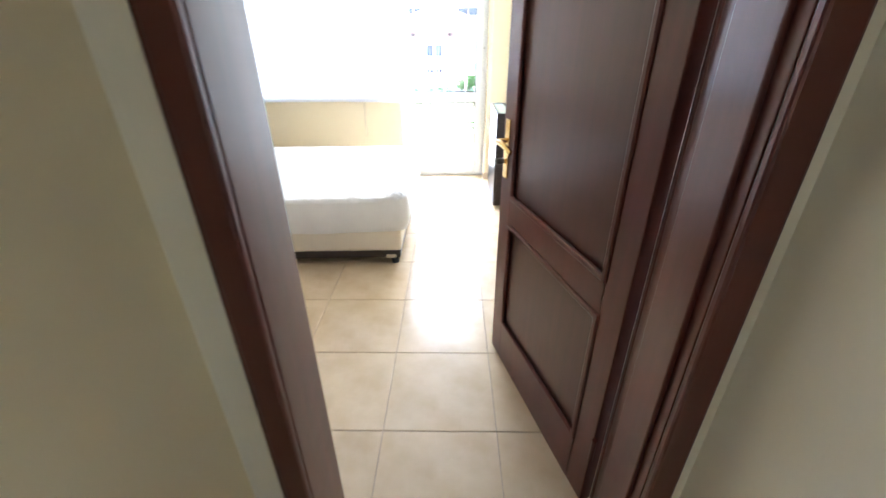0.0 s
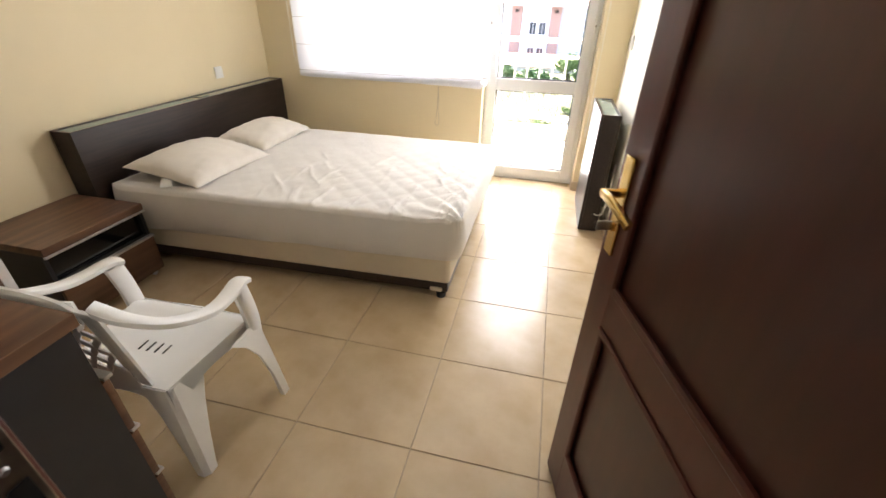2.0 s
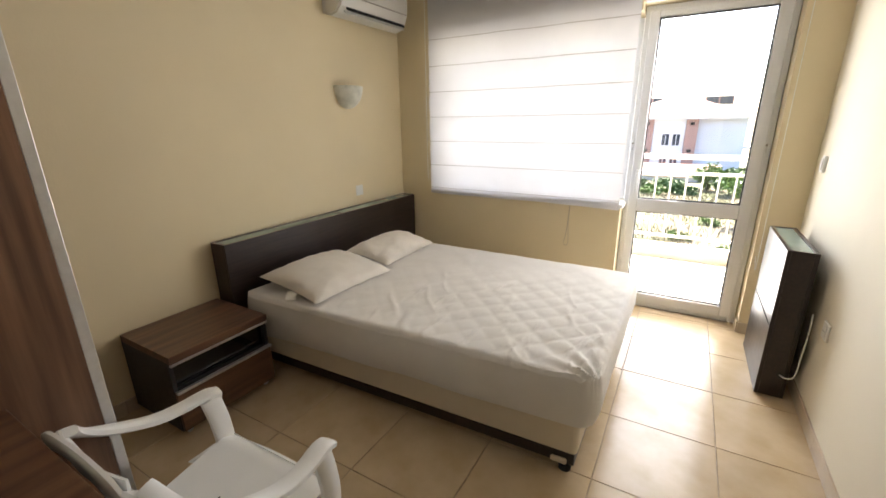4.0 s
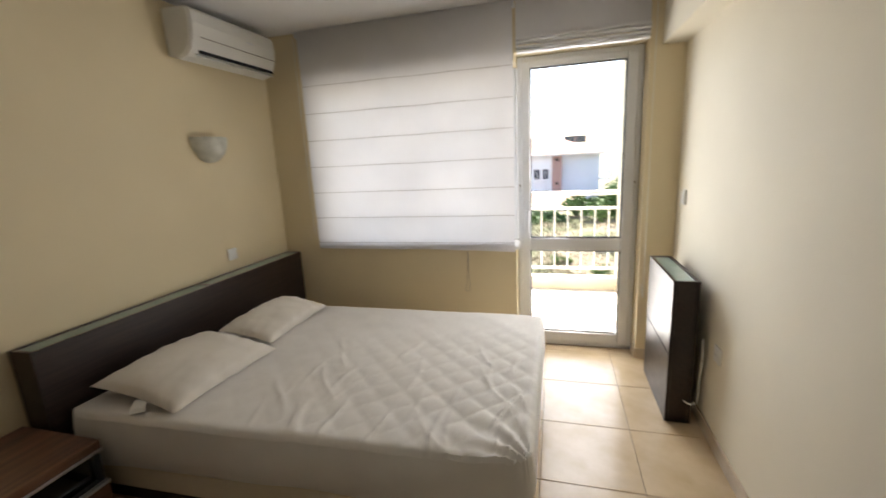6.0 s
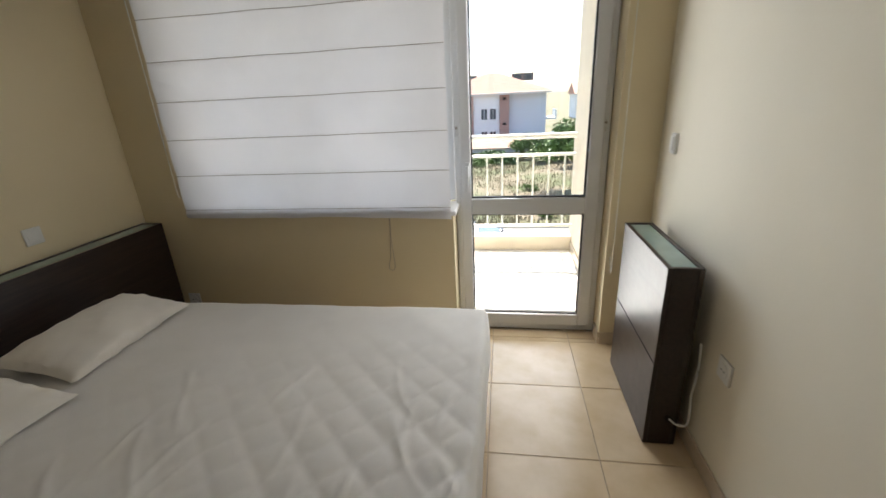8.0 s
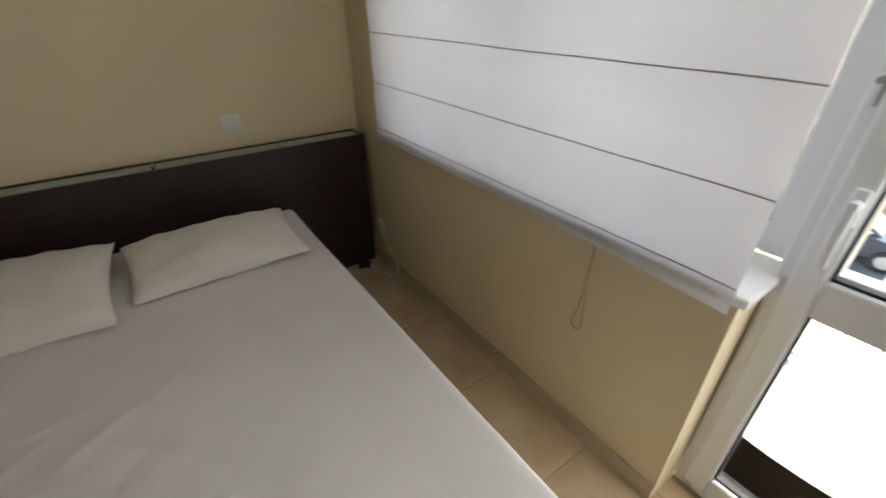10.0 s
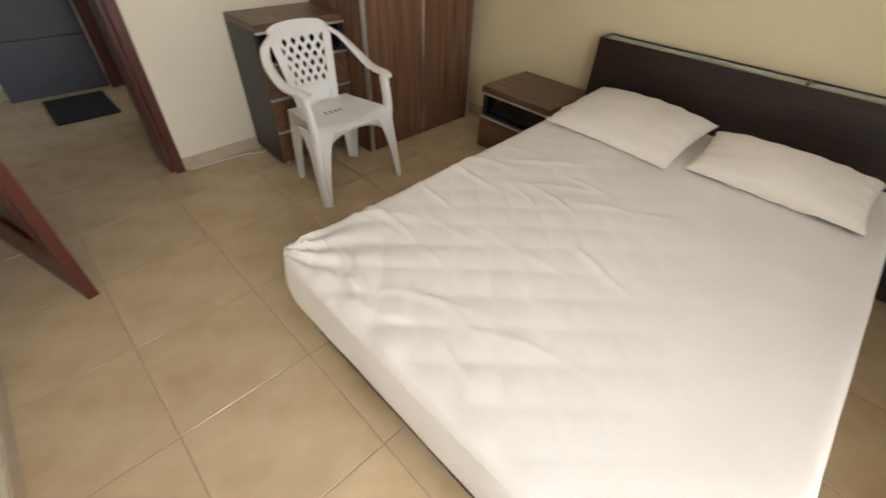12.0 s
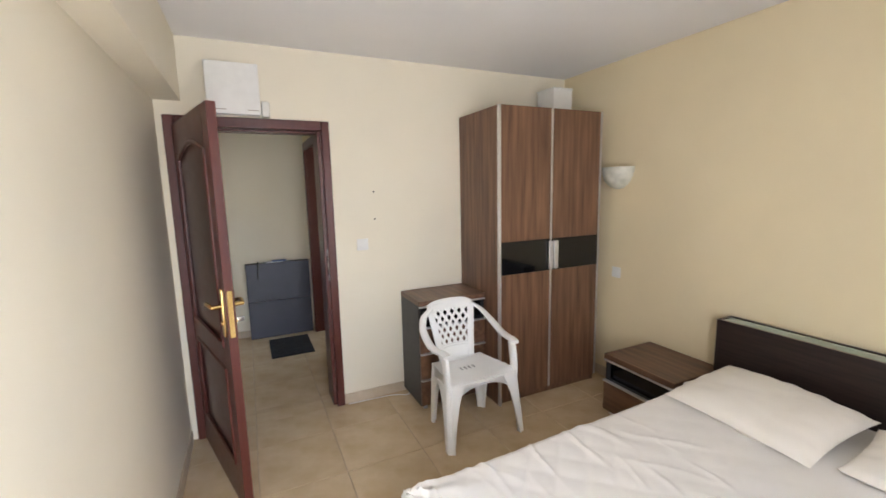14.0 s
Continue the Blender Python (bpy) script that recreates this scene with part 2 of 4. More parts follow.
# ---- plan ----
XL, XR = -2.10, 0.87            # side walls
YD, YH = 0.81, 0.61             # door wall, room face and hall face
YW, YO = 4.22, 4.50             # window wall, room face and outer face
ZC = 2.44                       # ceiling
DX0, DX1, DH = -0.042, 0.775, 1.94   # door opening
OX0, OX1, OH = -0.165, 0.665, 2.13   # balcony door opening
HX0 = -0.165                    # hall's side wall
HY = -1.10                      # hall's end wall


def wall(name, boxes, mat, label):
    bm = bmesh.new()
    for b in boxes:
        box(bm, *b)
    return solid(name, bm, mat, label, "wall", kind="structure", smooth=False)


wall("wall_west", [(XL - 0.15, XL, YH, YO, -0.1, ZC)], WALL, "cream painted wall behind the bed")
wall("wall_east", [(XR, XR + 0.15, HY - 0.15, YO, -0.1, ZC)], WALL_PALE, "cream painted plain wall, coloured paler")
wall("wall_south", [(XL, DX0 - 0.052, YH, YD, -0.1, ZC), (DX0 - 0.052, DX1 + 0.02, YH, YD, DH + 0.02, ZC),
                    (DX1 + 0.02, XR, YH, YD, -0.1, ZC)], WALL_PALE, "cream wall around the mahogany door, coloured paler")
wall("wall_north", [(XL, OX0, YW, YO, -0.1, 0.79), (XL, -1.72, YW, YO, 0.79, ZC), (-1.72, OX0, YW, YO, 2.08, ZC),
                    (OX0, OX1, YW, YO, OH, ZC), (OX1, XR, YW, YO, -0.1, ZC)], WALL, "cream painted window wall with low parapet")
wall("beam", [(0.735, XR, YD, YW, 2.08, ZC)], WALL_PALE, "cream painted ceiling beam along the wall")
solid("ceiling", B(XL - 0.15, XR + 0.15, YH, YO, ZC, ZC + 0.15), CEIL, "smooth white painted ceiling", "ceiling", kind="structure", smooth=False)
floor = solid("floor", B(XL - 0.15, XR + 0.15, HY - 0.15, YO, -0.10, -0.004), GROUT, "beige ceramic tiled floor with grout joints", "floor", kind="structure", smooth=False)
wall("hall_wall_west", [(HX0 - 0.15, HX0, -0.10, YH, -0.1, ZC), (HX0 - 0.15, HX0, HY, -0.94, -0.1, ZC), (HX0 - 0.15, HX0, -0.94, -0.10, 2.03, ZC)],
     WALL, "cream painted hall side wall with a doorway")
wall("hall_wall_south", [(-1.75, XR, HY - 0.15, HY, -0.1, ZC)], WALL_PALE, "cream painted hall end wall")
# Unseen room, added so that the hall's fill lamp has a place.
wall("unseen_room_wall_north", [(-1.60, HX0 - 0.15, -0.10, 0.05, -0.1, ZC)], WALL, "cream painted wall of the added, unseen room")
wall("unseen_room_wall_west", [(-1.75, -1.60, HY, 0.05, -0.1, 0.8), (-1.75, -1.60, HY, 0.05, 2.2, ZC), (-1.75, -1.60, HY, -0.95, 0.8, 2.2),
                             (-1.75, -1.60, -0.15, 0.05, 0.8, 2.2)], WALL, "cream wall with the unseen window of the added room")
solid("hall_ceiling", B(-1.75, XR + 0.15, HY - 0.15, YH, ZC, ZC + 0.15), CEIL, "white painted hall ceiling", "ceiling", kind="structure", smooth=False)


# ---- door and its frame ----
def door_casing():
    ob = thing("door_frame", "dark mahogany door casing and jamb in the wall", "door frame", kind="structure")
    for name, y0, y1 in (("room_casing", YD, YD + 0.022), ("hall_casing", YH - 0.022, YH)):
        left = (DX0 - 0.053, DX0) if name == "room_casing" else (DX0 - 0.033, DX0 + 0.022)
        for x0, x1 in (left, (DX1, DX1 + 0.060)):
            bm = B(x0, x1, y0, y1, 0, DH + 0.06, 0.006)
            part(name, bm, MAHOG, ob)
        part(name, B(left[1], DX1, y0, y1, DH, DH + 0.06, 0.006), MAHOG, ob)
    part("jamb", B(DX0 - 0.052, DX0, YD - 0.018, YD, 0, DH, 0.002), MAHOG, ob)
    part("jamb", B(DX0 - 0.052, DX0 + 0.022, YH, YD - 0.018, 0, DH, 0.003), MAHOG, ob)
    part("jamb", B(DX1, DX1 + 0.02, YH, YD, 0, DH, 0.002), MAHOG, ob)
    part("jamb_head", B(DX0 - 0.052, DX1 + 0.02, YH, YD, DH, DH + 0.02, 0.002), MAHOG, ob)
    part("stop", B(DX1 - 0.012, DX1, YH + 0.03, YD - 0.05, 0, DH, 0.003), MAHOG, ob)
    part("stop", B(DX0 + 0.022, DX1 - 0.012, YH + 0.03, YD - 0.062, DH - 0.012, DH, 0.003), MAHOG, ob)
    plate = part("strike_plate", B(DX0, DX0 + 0.004, YD - 0.016, YD + 0.016, 0.93, 1.15, 0.0015), STEEL, ob, "worn steel strike plate")
    for z0, z1 in ((0.97, 1.015), (1.055, 1.10)):
        part("latch_hole", B(DX0 + 0.0035, DX0 + 0.006, YD - 0.008, YD + 0.009, z0, z1), DARK_HOLE, plate)
    for z in (0.945, 1.035, 1.135):
        part("screw", cyl(bmesh.new(), (DX0 + 0.003, YD, z), (DX0 + 0.007, YD, z), 0.005, 0.003, 10), SILVER, plate)
    return ob


def panel_outline(x0, x1, z0, z1, arch, n=10):
    pts = [(x0, z0), (x1, z0), (x1, z1)]
    if arch:
        pts += [(x1 + (x0 - x1) * k / n, z1 + arch * math.sin(math.pi * k / n)) for k in range(1, n)]
    return pts + [(x0, z1)]


def door_leaf():
    W, T, H = 0.818, 0.020, 1.93
    ob = thing("door_1", "open dark mahogany panelled door with brass handle", "door", (0.769, 0.844, 0.008), 106.0, kind="structure")
    P = ((0.090, W - 0.100, 0.205, 0.700, 0.0), (0.090, W - 0.100, 0.812, 1.735, 0.065))
    part("stile", B(0, 0.090, -T, T, 0, H, 0.003), MAHOG, ob)
    part("stile", B(W - 0.100, W, -T, T, 0, H, 0.003), MAHOG, ob)
    part("rail", B(0.090, W - 0.100, -T, T, 0, 0.205), MAHOG, ob)
    part("rail", B(0.090, W - 0.100, -T, T, 0.700, 0.812), MAHOG, ob)
    top = [(0.090, H), (W - 0.100, H), (W - 0.100, 1.735)]
    n = 14
    x0, x1 = 0.090, W - 0.100
    top += [(x1 + (x0 - x1) * k / n, 1.735 + 0.065 * math.sin(math.pi * k / n)) for k in range(1, n)] + [(x0, 1.735)]
    part("rail", profile(bmesh.new(), top, "y", -T, T), MAHOG, ob, smooth=False)
    for x0, x1, z0, z1, arch in P:
        part("panel", profile(bmesh.new(), panel_outline(x0 - 0.001, x1 + 0.001, z0 - 0.001, z1, arch), "y", -0.009, 0.009), MAHOG_PANEL, ob, smooth=False)
        for s in (-1, 1):
            line = [Vector((x, s * T, z)) for x, z in panel_outline(x0 + 0.006, x1 - 0.006, z0 + 0.006, z1 - 0.006, arch, 12)]
            bm = bmesh.new()
            m = len(line)
            for i in range(m):
                a, b = line[i], line[(i + 1) % m]
                d = (b - a).normalized() * 0.008
                sweep(bm, [a - d, b + d], (0.024, 0.016), up=(0, 1, 0), n=8, square=0.8)
            part("moulding", bm, MAHOG, ob)
    for s in (-1, 1):
        plate = part("handle_plate", B(W - 0.064, W - 0.027, min(s * T, s * (T + 0.008)), max(s * T, s * (T + 0.008)), 0.88, 1.105, 0.003), BRASS, ob, "polished brass door plate")
        bm = bmesh.new()
        cyl(bm, (W - 0.045, s * T, 1.025), (W - 0.045, s * (T + 0.05), 1.025), 0.010, n=14)
        sweep(bm, smooth_line([(W - 0.045, s * (T + 0.045), 1.025), (W - 0.10, s * (T + 0.052), 1.030), (W - 0.15, s * (T + 0.050), 1.022), (W - 0.175, s * (T + 0.045), 1.012)], 4), (0.014, 0.020))
        part("handle", bm, BRASS, plate, "curved brass lever handle")
        bm = cyl(bmesh.new(), (W - 0.045, s * T, 0.945), (W - 0.045, s * (T + 0.014), 0.945), 0.010, n=14)
        part("lock_cylinder", bm, BRASS, plate)
        if s > 0:
            key = B(W - 0.047, W - 0.043, T + 0.012, T + 0.045, 0.938, 0.960, 0.001)
            part("key", key, STEEL, plate, "steel key in the lock")
    part("lock_edge", B(W, W + 0.0025, -0.011, 0.011, 0.88, 1.10, 0.001), BRASS, ob)
    for z in (0.22, 1.72):
        part("hinge", cyl(bmesh.new(), (-0.006, T + 0.002, z), (-0.006, T + 0.002, z + 0.09), 0.008, n=12), MAHOG, ob)
    return ob


door_casing()
door_leaf()
hd = thing("hall_door_frame", "dark mahogany casing of the open hall doorway", "door frame", kind="structure")
part("casing", B(HX0, HX0 + 0.02, -0.98, -0.90, 0, 2.05, 0.004), MAHOG, hd)
part("casing", B(HX0, HX0 + 0.02, -0.14, -0.06, 0, 2.05, 0.004), MAHOG, hd)
part("casing", B(HX0, HX0 + 0.02, -0.90, -0.14, 1.97, 2.05, 0.004), MAHOG, hd)
part("jamb", B(HX0 - 0.15, HX0, -0.94, -0.92, 0, 2.01, 0.002), MAHOG, hd)
part("jamb", B(HX0 - 0.15, HX0, -0.12, -0.10, 0, 2.01, 0.002), MAHOG, hd)
part("jamb_head", B(HX0 - 0.15, HX0, -0.94, -0.10, 2.01, 2.03, 0.002), MAHOG, hd)


# ---- window, balcony door ----
def pane_frame(ob, name, x0, x1, z0, z1, y, w, d, mat=PVC):
    part(name, B(x0, x0 + w, y - d / 2, y + d / 2, z0, z1, 0.006), mat, ob)
    part(name, B(x1 - w, x1, y - d / 2, y + d / 2, z0, z1, 0.006), mat, ob)
    part(name, B(x0 + w, x1 - w, y - d / 2, y + d / 2, z0, z0 + w, 0.006), mat, ob)
    part(name, B(x0 + w, x1 - w, y - d / 2, y + d / 2, z1 - w, z1, 0.006), mat, ob)


def glazing(ob, x0, x1, z0, z1, y):
    g = part("pane", B(x0, x1, y - 0.003, y + 0.003, z0, z1), GLASS, ob, "clear glass", smooth=False)
    g.visible_shadow = False
    w = 0.007
    for b in ((x0, x0 + w, z0, z1), (x1 - w, x1, z0, z1), (x0 + w, x1 - w, z0, z0 + w), (x0 + w, x1 - w, z1 - w, z1)):
        part("gasket", B(b[0], b[1], y - 0.013, y + 0.013, b[2], b[3]), RUBBER, ob, smooth=False)


def balcony_door():
    ob = thing("balcony_door", "white plastic glazed balcony door, closed", "door", kind="structure")
    y = 4.375
    pane_frame(ob, "outer_frame", OX0 + 0.004, OX1 - 0.004, 0.0, OH - 0.003, y + 0.02, 0.050, 0.07)
    lx0, lx1, lz0, lz1 = OX0 + 0.034, OX1 - 0.034, 0.035, OH - 0.035
    gx0, gx1 = -0.070, 0.560
    part("sash_stile", B(lx0, gx0, y - 0.03, y + 0.025, lz0, lz1, 0.008), PVC, ob)
    part("sash_stile", B(gx1, lx1, y - 0.03, y + 0.025, lz0, lz1, 0.008), PVC, ob)
    for z0, z1 in ((lz0, 0.112), (0.755, 0.850), (2.050, lz1)):
        part("sash_rail", B(gx0, gx1, y - 0.03, y + 0.025, z0, z1, 0.008), PVC, ob)
    glazing(ob, gx0, gx1, 0.112, 0.755, y)
    glazing(ob, gx0, gx1, 0.850, 2.050, y)
    bm = B(lx0 + 0.028, lx0 + 0.055, y - 0.045, y - 0.03, 0.98, 1.06, 0.006)
    hb = part("handle_base", bm, PVC, ob)
    bm = bmesh.new()
    cyl(bm, (lx0 + 0.042, y - 0.03, 1.03), (lx0 + 0.042, y - 0.075, 1.03), 0.010)
    sweep(bm, smooth_line([(lx0 + 0.042, y - 0.070, 1.04), (lx0 + 0.042, y - 0.078, 0.98), (lx0 + 0.042, y - 0.074, 0.90)]), (0.020, 0.014), up=(0, 1, 0))
    part("handle", bm, PVC, hb, "white lever handle")
    for x in (OX0 + 0.012, OX1 - 0.04):
        c = part("roller_catch", B(x, x + 0.016, y - 0.022, y - 0.012, 1.20, 1.26, 0.003), SILVER, ob)
        part("knob", cyl(bmesh.new(), (x + 0.008, y - 0.022, 1.245), (x + 0.008, y - 0.036, 1.245), 0.007, n=10), STEEL, c)
    return ob


balcony_door()
win = thing("window_1", "white plastic framed window behind the blind", "window", kind="structure")
pane_frame(win, "frame", -1.716, OX0 - 0.004, 0.826, 2.076, 4.46, 0.06, 0.06)
part("mullion", B(-0.98, -0.90, 4.43, 4.49, 0.886, 2.016, 0.006), PVC, win)
for a, b in ((-1.656, -0.98), (-0.90, OX0 - 0.064)):
    g = part("pane", B(a, b, 4.457, 4.463, 0.886, 2.016), GLASS, win, smooth=False)
    g.visible_shadow = False
part("window_sill", B(-1.716, OX0 + 0.02, YW - 0.03, 4.43, 0.792, 0.822, 0.008), CEIL, win, "white marble-like sill")
# Unseen window, added beside the hall's fill lamp.
pw = thing("unseen_window", "white plastic window added in the unseen room", "window", kind="structure")
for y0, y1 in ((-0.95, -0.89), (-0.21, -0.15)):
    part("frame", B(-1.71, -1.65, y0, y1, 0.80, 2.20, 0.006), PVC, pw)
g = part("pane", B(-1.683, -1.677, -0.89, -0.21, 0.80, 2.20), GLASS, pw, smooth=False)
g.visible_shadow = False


# ---- blinds ----
def blind_cloth(x0, x1, seams, z_top, y0, slack, hem):
    """Cloth that hangs in bays between its rods."""
    bm = bmesh.new()
    levels = []
    for a, b in zip([z_top] + seams, seams + [hem]):
        k = max(4, int((a - b) / 0.03))
        levels += [(a + (b - a) * i / k, i / k) for i in range(k)]
    levels.append((hem, 1.0))
    nx = 48
    grid = []
    for z, f in levels:
        row = []
        for i in range(nx + 1):
            x = x0 + (x1 - x0) * i / nx
            low = max(0.0, 1 - (z - hem) / 0.14)
            y = y0 - slack * math.sin(math.pi * f) + 0.004 * noise.noise((x * 2.5, z * 2, 1)) + low * 0.012 * noise.noise((x * 5, 0, 7))
            dz = low * (0.012 * noise.noise((x * 3, 3, 2)) - 0.018 * ((x - x0) / (x1 - x0)) ** 4)
            row.append(bm.verts.new((x, y, z + dz)))
        grid.append(row)
    for a, b in zip(grid, grid[1:]):
        for i in range(nx):
            bm.faces.new((a[i], a[i + 1], b[i + 1], b[i]))
    bmesh.ops.solidify(bm, geom=bm.faces[:], thickness=0.0012)
    return bm


def big_blind():
    ob = thing("roman_blind", "lowered white linen roman blind with thin dark seams", "blind", (0, 0, 0))
    seams = [2.045 - 0.199 * i for i in range(7)]
    part("cloth", blind_cloth(-1.75, -0.168, seams, ZC - 0.012, 4.165, 0.006, 0.800), BLIND, ob)
    for z in seams:
        part("rod", sweep(bmesh.new(), [(-1.748 + 1.578 * i / 20, 4.160 + 0.002 * noise.noise((i * .4, z, 0)), z + 0.003 * noise.noise((i * .3, z, 5))) for i in range(21)], (0.0035, 0.0035), n=6), SEAM, ob)
    part("headrail", B(-1.78, -0.16, 4.172, 4.21, ZC - 0.045, ZC - 0.004, 0.004), PVC, ob)
    part("bottom_bar", B(-1.745, -0.172, 4.171, 4.177, 0.812, 0.838, 0.002), PVC, ob)
    bm = sweep(bmesh.new(), smooth_line([(-0.52, 4.185, 0.84), (-0.525, 4.185, 0.70), (-0.535, 4.19, 0.56), (-0.552, 4.195, 0.485), (-0.532, 4.195, 0.465), (-0.514, 4.19, 0.50), (-0.522, 4.188, 0.64), (-0.518, 4.186, 0.82)]), (0.004, 0.004), n=6)
    part("cord", bm, CORD, ob, "thin hanging pull cord loop")
    bm = sweep(bmesh.new(), smooth_line([(-1.80, 4.19, 2.40), (-1.80, 4.19, 1.5), (-1.80, 4.19, 1.0), (-1.795, 4.19, 0.92)]), (0.004, 0.004), n=6)
    part("chain", bm, SWITCH, ob, "white bead chain")
    return ob


def raised_blind():
    ob = thing("roman_blind", "raised grey-white roman blind folded above the balcony door", "blind")
    x0, x1 = -0.150, 0.652
    part("cloth", blind_cloth(x0, x1, [], ZC - 0.012, 4.165, 0.002, 2.19), BLIND, ob)
    for i in range(4):
        z = 2.19 - 0.026 * i
        bm = sweep(bmesh.new(), [(x0 + 0.003 * i + (x1 - x0 - 0.006 * i) * k / 14, 4.150 - 0.010 * (i % 2) + 0.003 * noise.noise((k * .5, i, 0)), z - 0.010 * k / 14 * 0 + 0.005 * noise.noise((k * .4, i, 4))) for k in range(15)], (0.050, 0.020), n=10)
        part("fold", bm, BLIND, ob)
    part("headrail", B(x0, x1, 4.175, 4.212, ZC - 0.045, ZC - 0.004, 0.004), PVC, ob)
    bm = sweep(bmesh.new(), smooth_line([(0.69, 4.19, 2.40), (0.69, 4.19, 1.4), (0.692, 4.19, 0.55), (0.684, 4.185, 0.50), (0.678, 4.19, 0.56)]), (0.004, 0.004), n=6)
    part("chain", bm, SWITCH, ob, "white bead chain")
    return ob


big_blind()
raised_blind()


# ---- bed ----
def mattress_mesh(x0, x1, y0, y1, z0, z1):
    """A covered mattress: rounded, lightly quilted, with creases and a gathered corner."""
    bm = bmesh.new()
    nx, ny = 210, 140
    cx, cy, hx, hy = (x0 + x1) / 2, (y0 + y1) / 2, (x1 - x0) / 2, (y1 - y0) / 2
    r = 0.036

    def shape(u, v):
        """Square (-1..1) to plan with rounded corners."""
        x, y = u * hx, v * hy
        R = 0.07
        ax, ay = max(0, abs(x) - (hx - R)), max(0, abs(y) - (hy - R))
        m = max(ax, ay)
        h = math.hypot(ax, ay)
        if ax > 0 and ay > 0 and h > 0:
            x = math.copysign(hx - R + ax * m / h, x)
            y = math.copysign(hy - R + ay * m / h, y)
        return cx + x, cy + y

    creases = []
    rnd = random.Random(4)
    for _ in range(34):
        px, py = x1 - 0.02 - rnd.random() ** 1.7 * 1.1, y0 + 0.02 + rnd.random() ** 1.3 * 0.75
        an = radians(105 + rnd.uniform(-28, 28))
        creases.append((px, py, math.cos(an), math.sin(an), rnd.uniform(0.08, 0.26), rnd.uniform(0.006, 0.012), rnd.uniform(0.003, 0.0085)))

    def height(x, y):
        q = 0.0085 * abs(math.sin((x + y) * 21) * math.sin((x - y) * 21)) ** 0.5
        w = (0.25 + 0.75 * min(1, max(0, (x + 1.1)))) * min(1, max(0.12, (3.6 - y) / 0.7))
        z = q * w + 0.006 * noise.noise((x * 2.2, y * 2.2, 0)) + 0.003 * noise.noise((x * 7, y * 7, 3))
        for px, py, dx, dy, L, wd, a in creases:
            l = (x - px) * dx + (y - py) * dy
            if abs(l) < L:
                s = -(x - px) * dy + (y - py) * dx + 0.012 * math.sin(l * 14 + px * 9)
                z += a * math.exp(-(s / wd) ** 2) * math.cos(l / L * math.pi / 2)
        d = math.hypot(x - x1, y - y0)
        z += 0.012 * math.exp(-(d / 0.22) ** 2) * math.sin(math.atan2(y - y0, x1 - x) * 13 + d * 9)
        return z

    top = []
    for j in range(ny + 1):
        row = []
        for i in range(nx + 1):
            x, y = shape(-1 + 2 * i / nx, -1 + 2 * j / ny)
            e = min(hx - abs(x - cx), hy - abs(y - cy))
            edge = r - math.sqrt(max(0, r * r - max(0, r - e) ** 2)) if e < r else 0
            row.append(bm.verts.new((x, y, z1 + height(x, y) - edge * 0.75)))
        top.append(row)
    for a, b in zip(top, top[1:]):
        for i in range(nx):
            bm.faces.new((a[i], a[i + 1], b[i + 1], b[i]))
    rim = [top[0][i] for i in range(nx + 1)] + [top[j][nx] for j in range(1, ny + 1)] + [top[ny][i] for i in range(nx - 1, -1, -1)] + [top[j][0] for j in range(ny - 1, 0, -1)]
    prev, n = rim, len(rim)
    levels = 12
    for k in range(1, levels + 1):
        f = k / levels
        ring = []
        for v in rim:
            x, y = v.co.x, v.co.y
            dx, dy = (x - cx) / hx, (y - cy) / hy
            out = 0.010 * math.sin(math.pi * f) + 0.006 * noise.noise((x * 6, y * 6, f * 1.2)) * math.sin(math.pi * f) - 0.012 * f ** 6
            sag = 0.012 * noise.noise((x * 3, y * 3, 9)) * f
            s = Vector((dx if abs(dx) > 0.93 else 0, dy if abs(dy) > 0.93 else 0, 0))
            ring.append(bm.verts.new((x + s.x * out, y + s.y * out, v.co.z + (z0 - v.co.z) * f + sag)))
        for i in range(n):
            bm.faces.new((prev[i], prev[(i + 1) % n], ring[(i + 1) % n], ring[i]))
        prev = ring
    bm.faces.new(prev)
    bm.faces.index_update()
    return bm


MX0, MX1, MY0, MY1 = -1.935, 0.044, 2.412, 3.748


def taper(bm):
    """The bed is a little wider at its head."""
    for v in bm.verts:
        v.co.y -= 0.072 * (MX1 - v.co.x) / (MX1 - MX0) * (MY1 - v.co.y) / (MY1 - MY0)
    return bm


def bed():
    ob = thing("bed", "double divan bed base in cream cloth on black feet", "bed", (0, 0, 0))
    part("divan", taper(B(MX0, MX1 - 0.055, MY0 + 0.02, MY1 - 0.02, 0.100, 0.275, 0.022, 3)), BASE_CLOTH, ob, "cream cloth covered divan")
    part("plinth", taper(B(MX0, MX1 - 0.065, MY0 + 0.028, MY1 - 0.028, 0.048, 0.103, 0.004)), WENGE, ob, "dark brown lower frame")
    for x in (MX0 + 0.10, MX1 - 0.105):
        for y in (MY0 + 0.055, MY1 - 0.055):
            leg = part("foot", cyl(cyl(bmesh.new(), (x, y, 0), (x, y, 0.030), 0.026, n=18), (x, y, 0.030), (x, y, 0.050), 0.014, n=12), RUBBER, ob, "round black foot")
            if x > -1:
                part("corner_bracket", B(x - 0.055, x + 0.012, MY0 + 0.012 if y < 3 else MY1 - 0.030, MY0 + 0.030 if y < 3 else MY1 - 0.012, 0.050, 0.074, 0.006), BASE_CLOTH, ob, "cream plastic corner clip")
    return ob


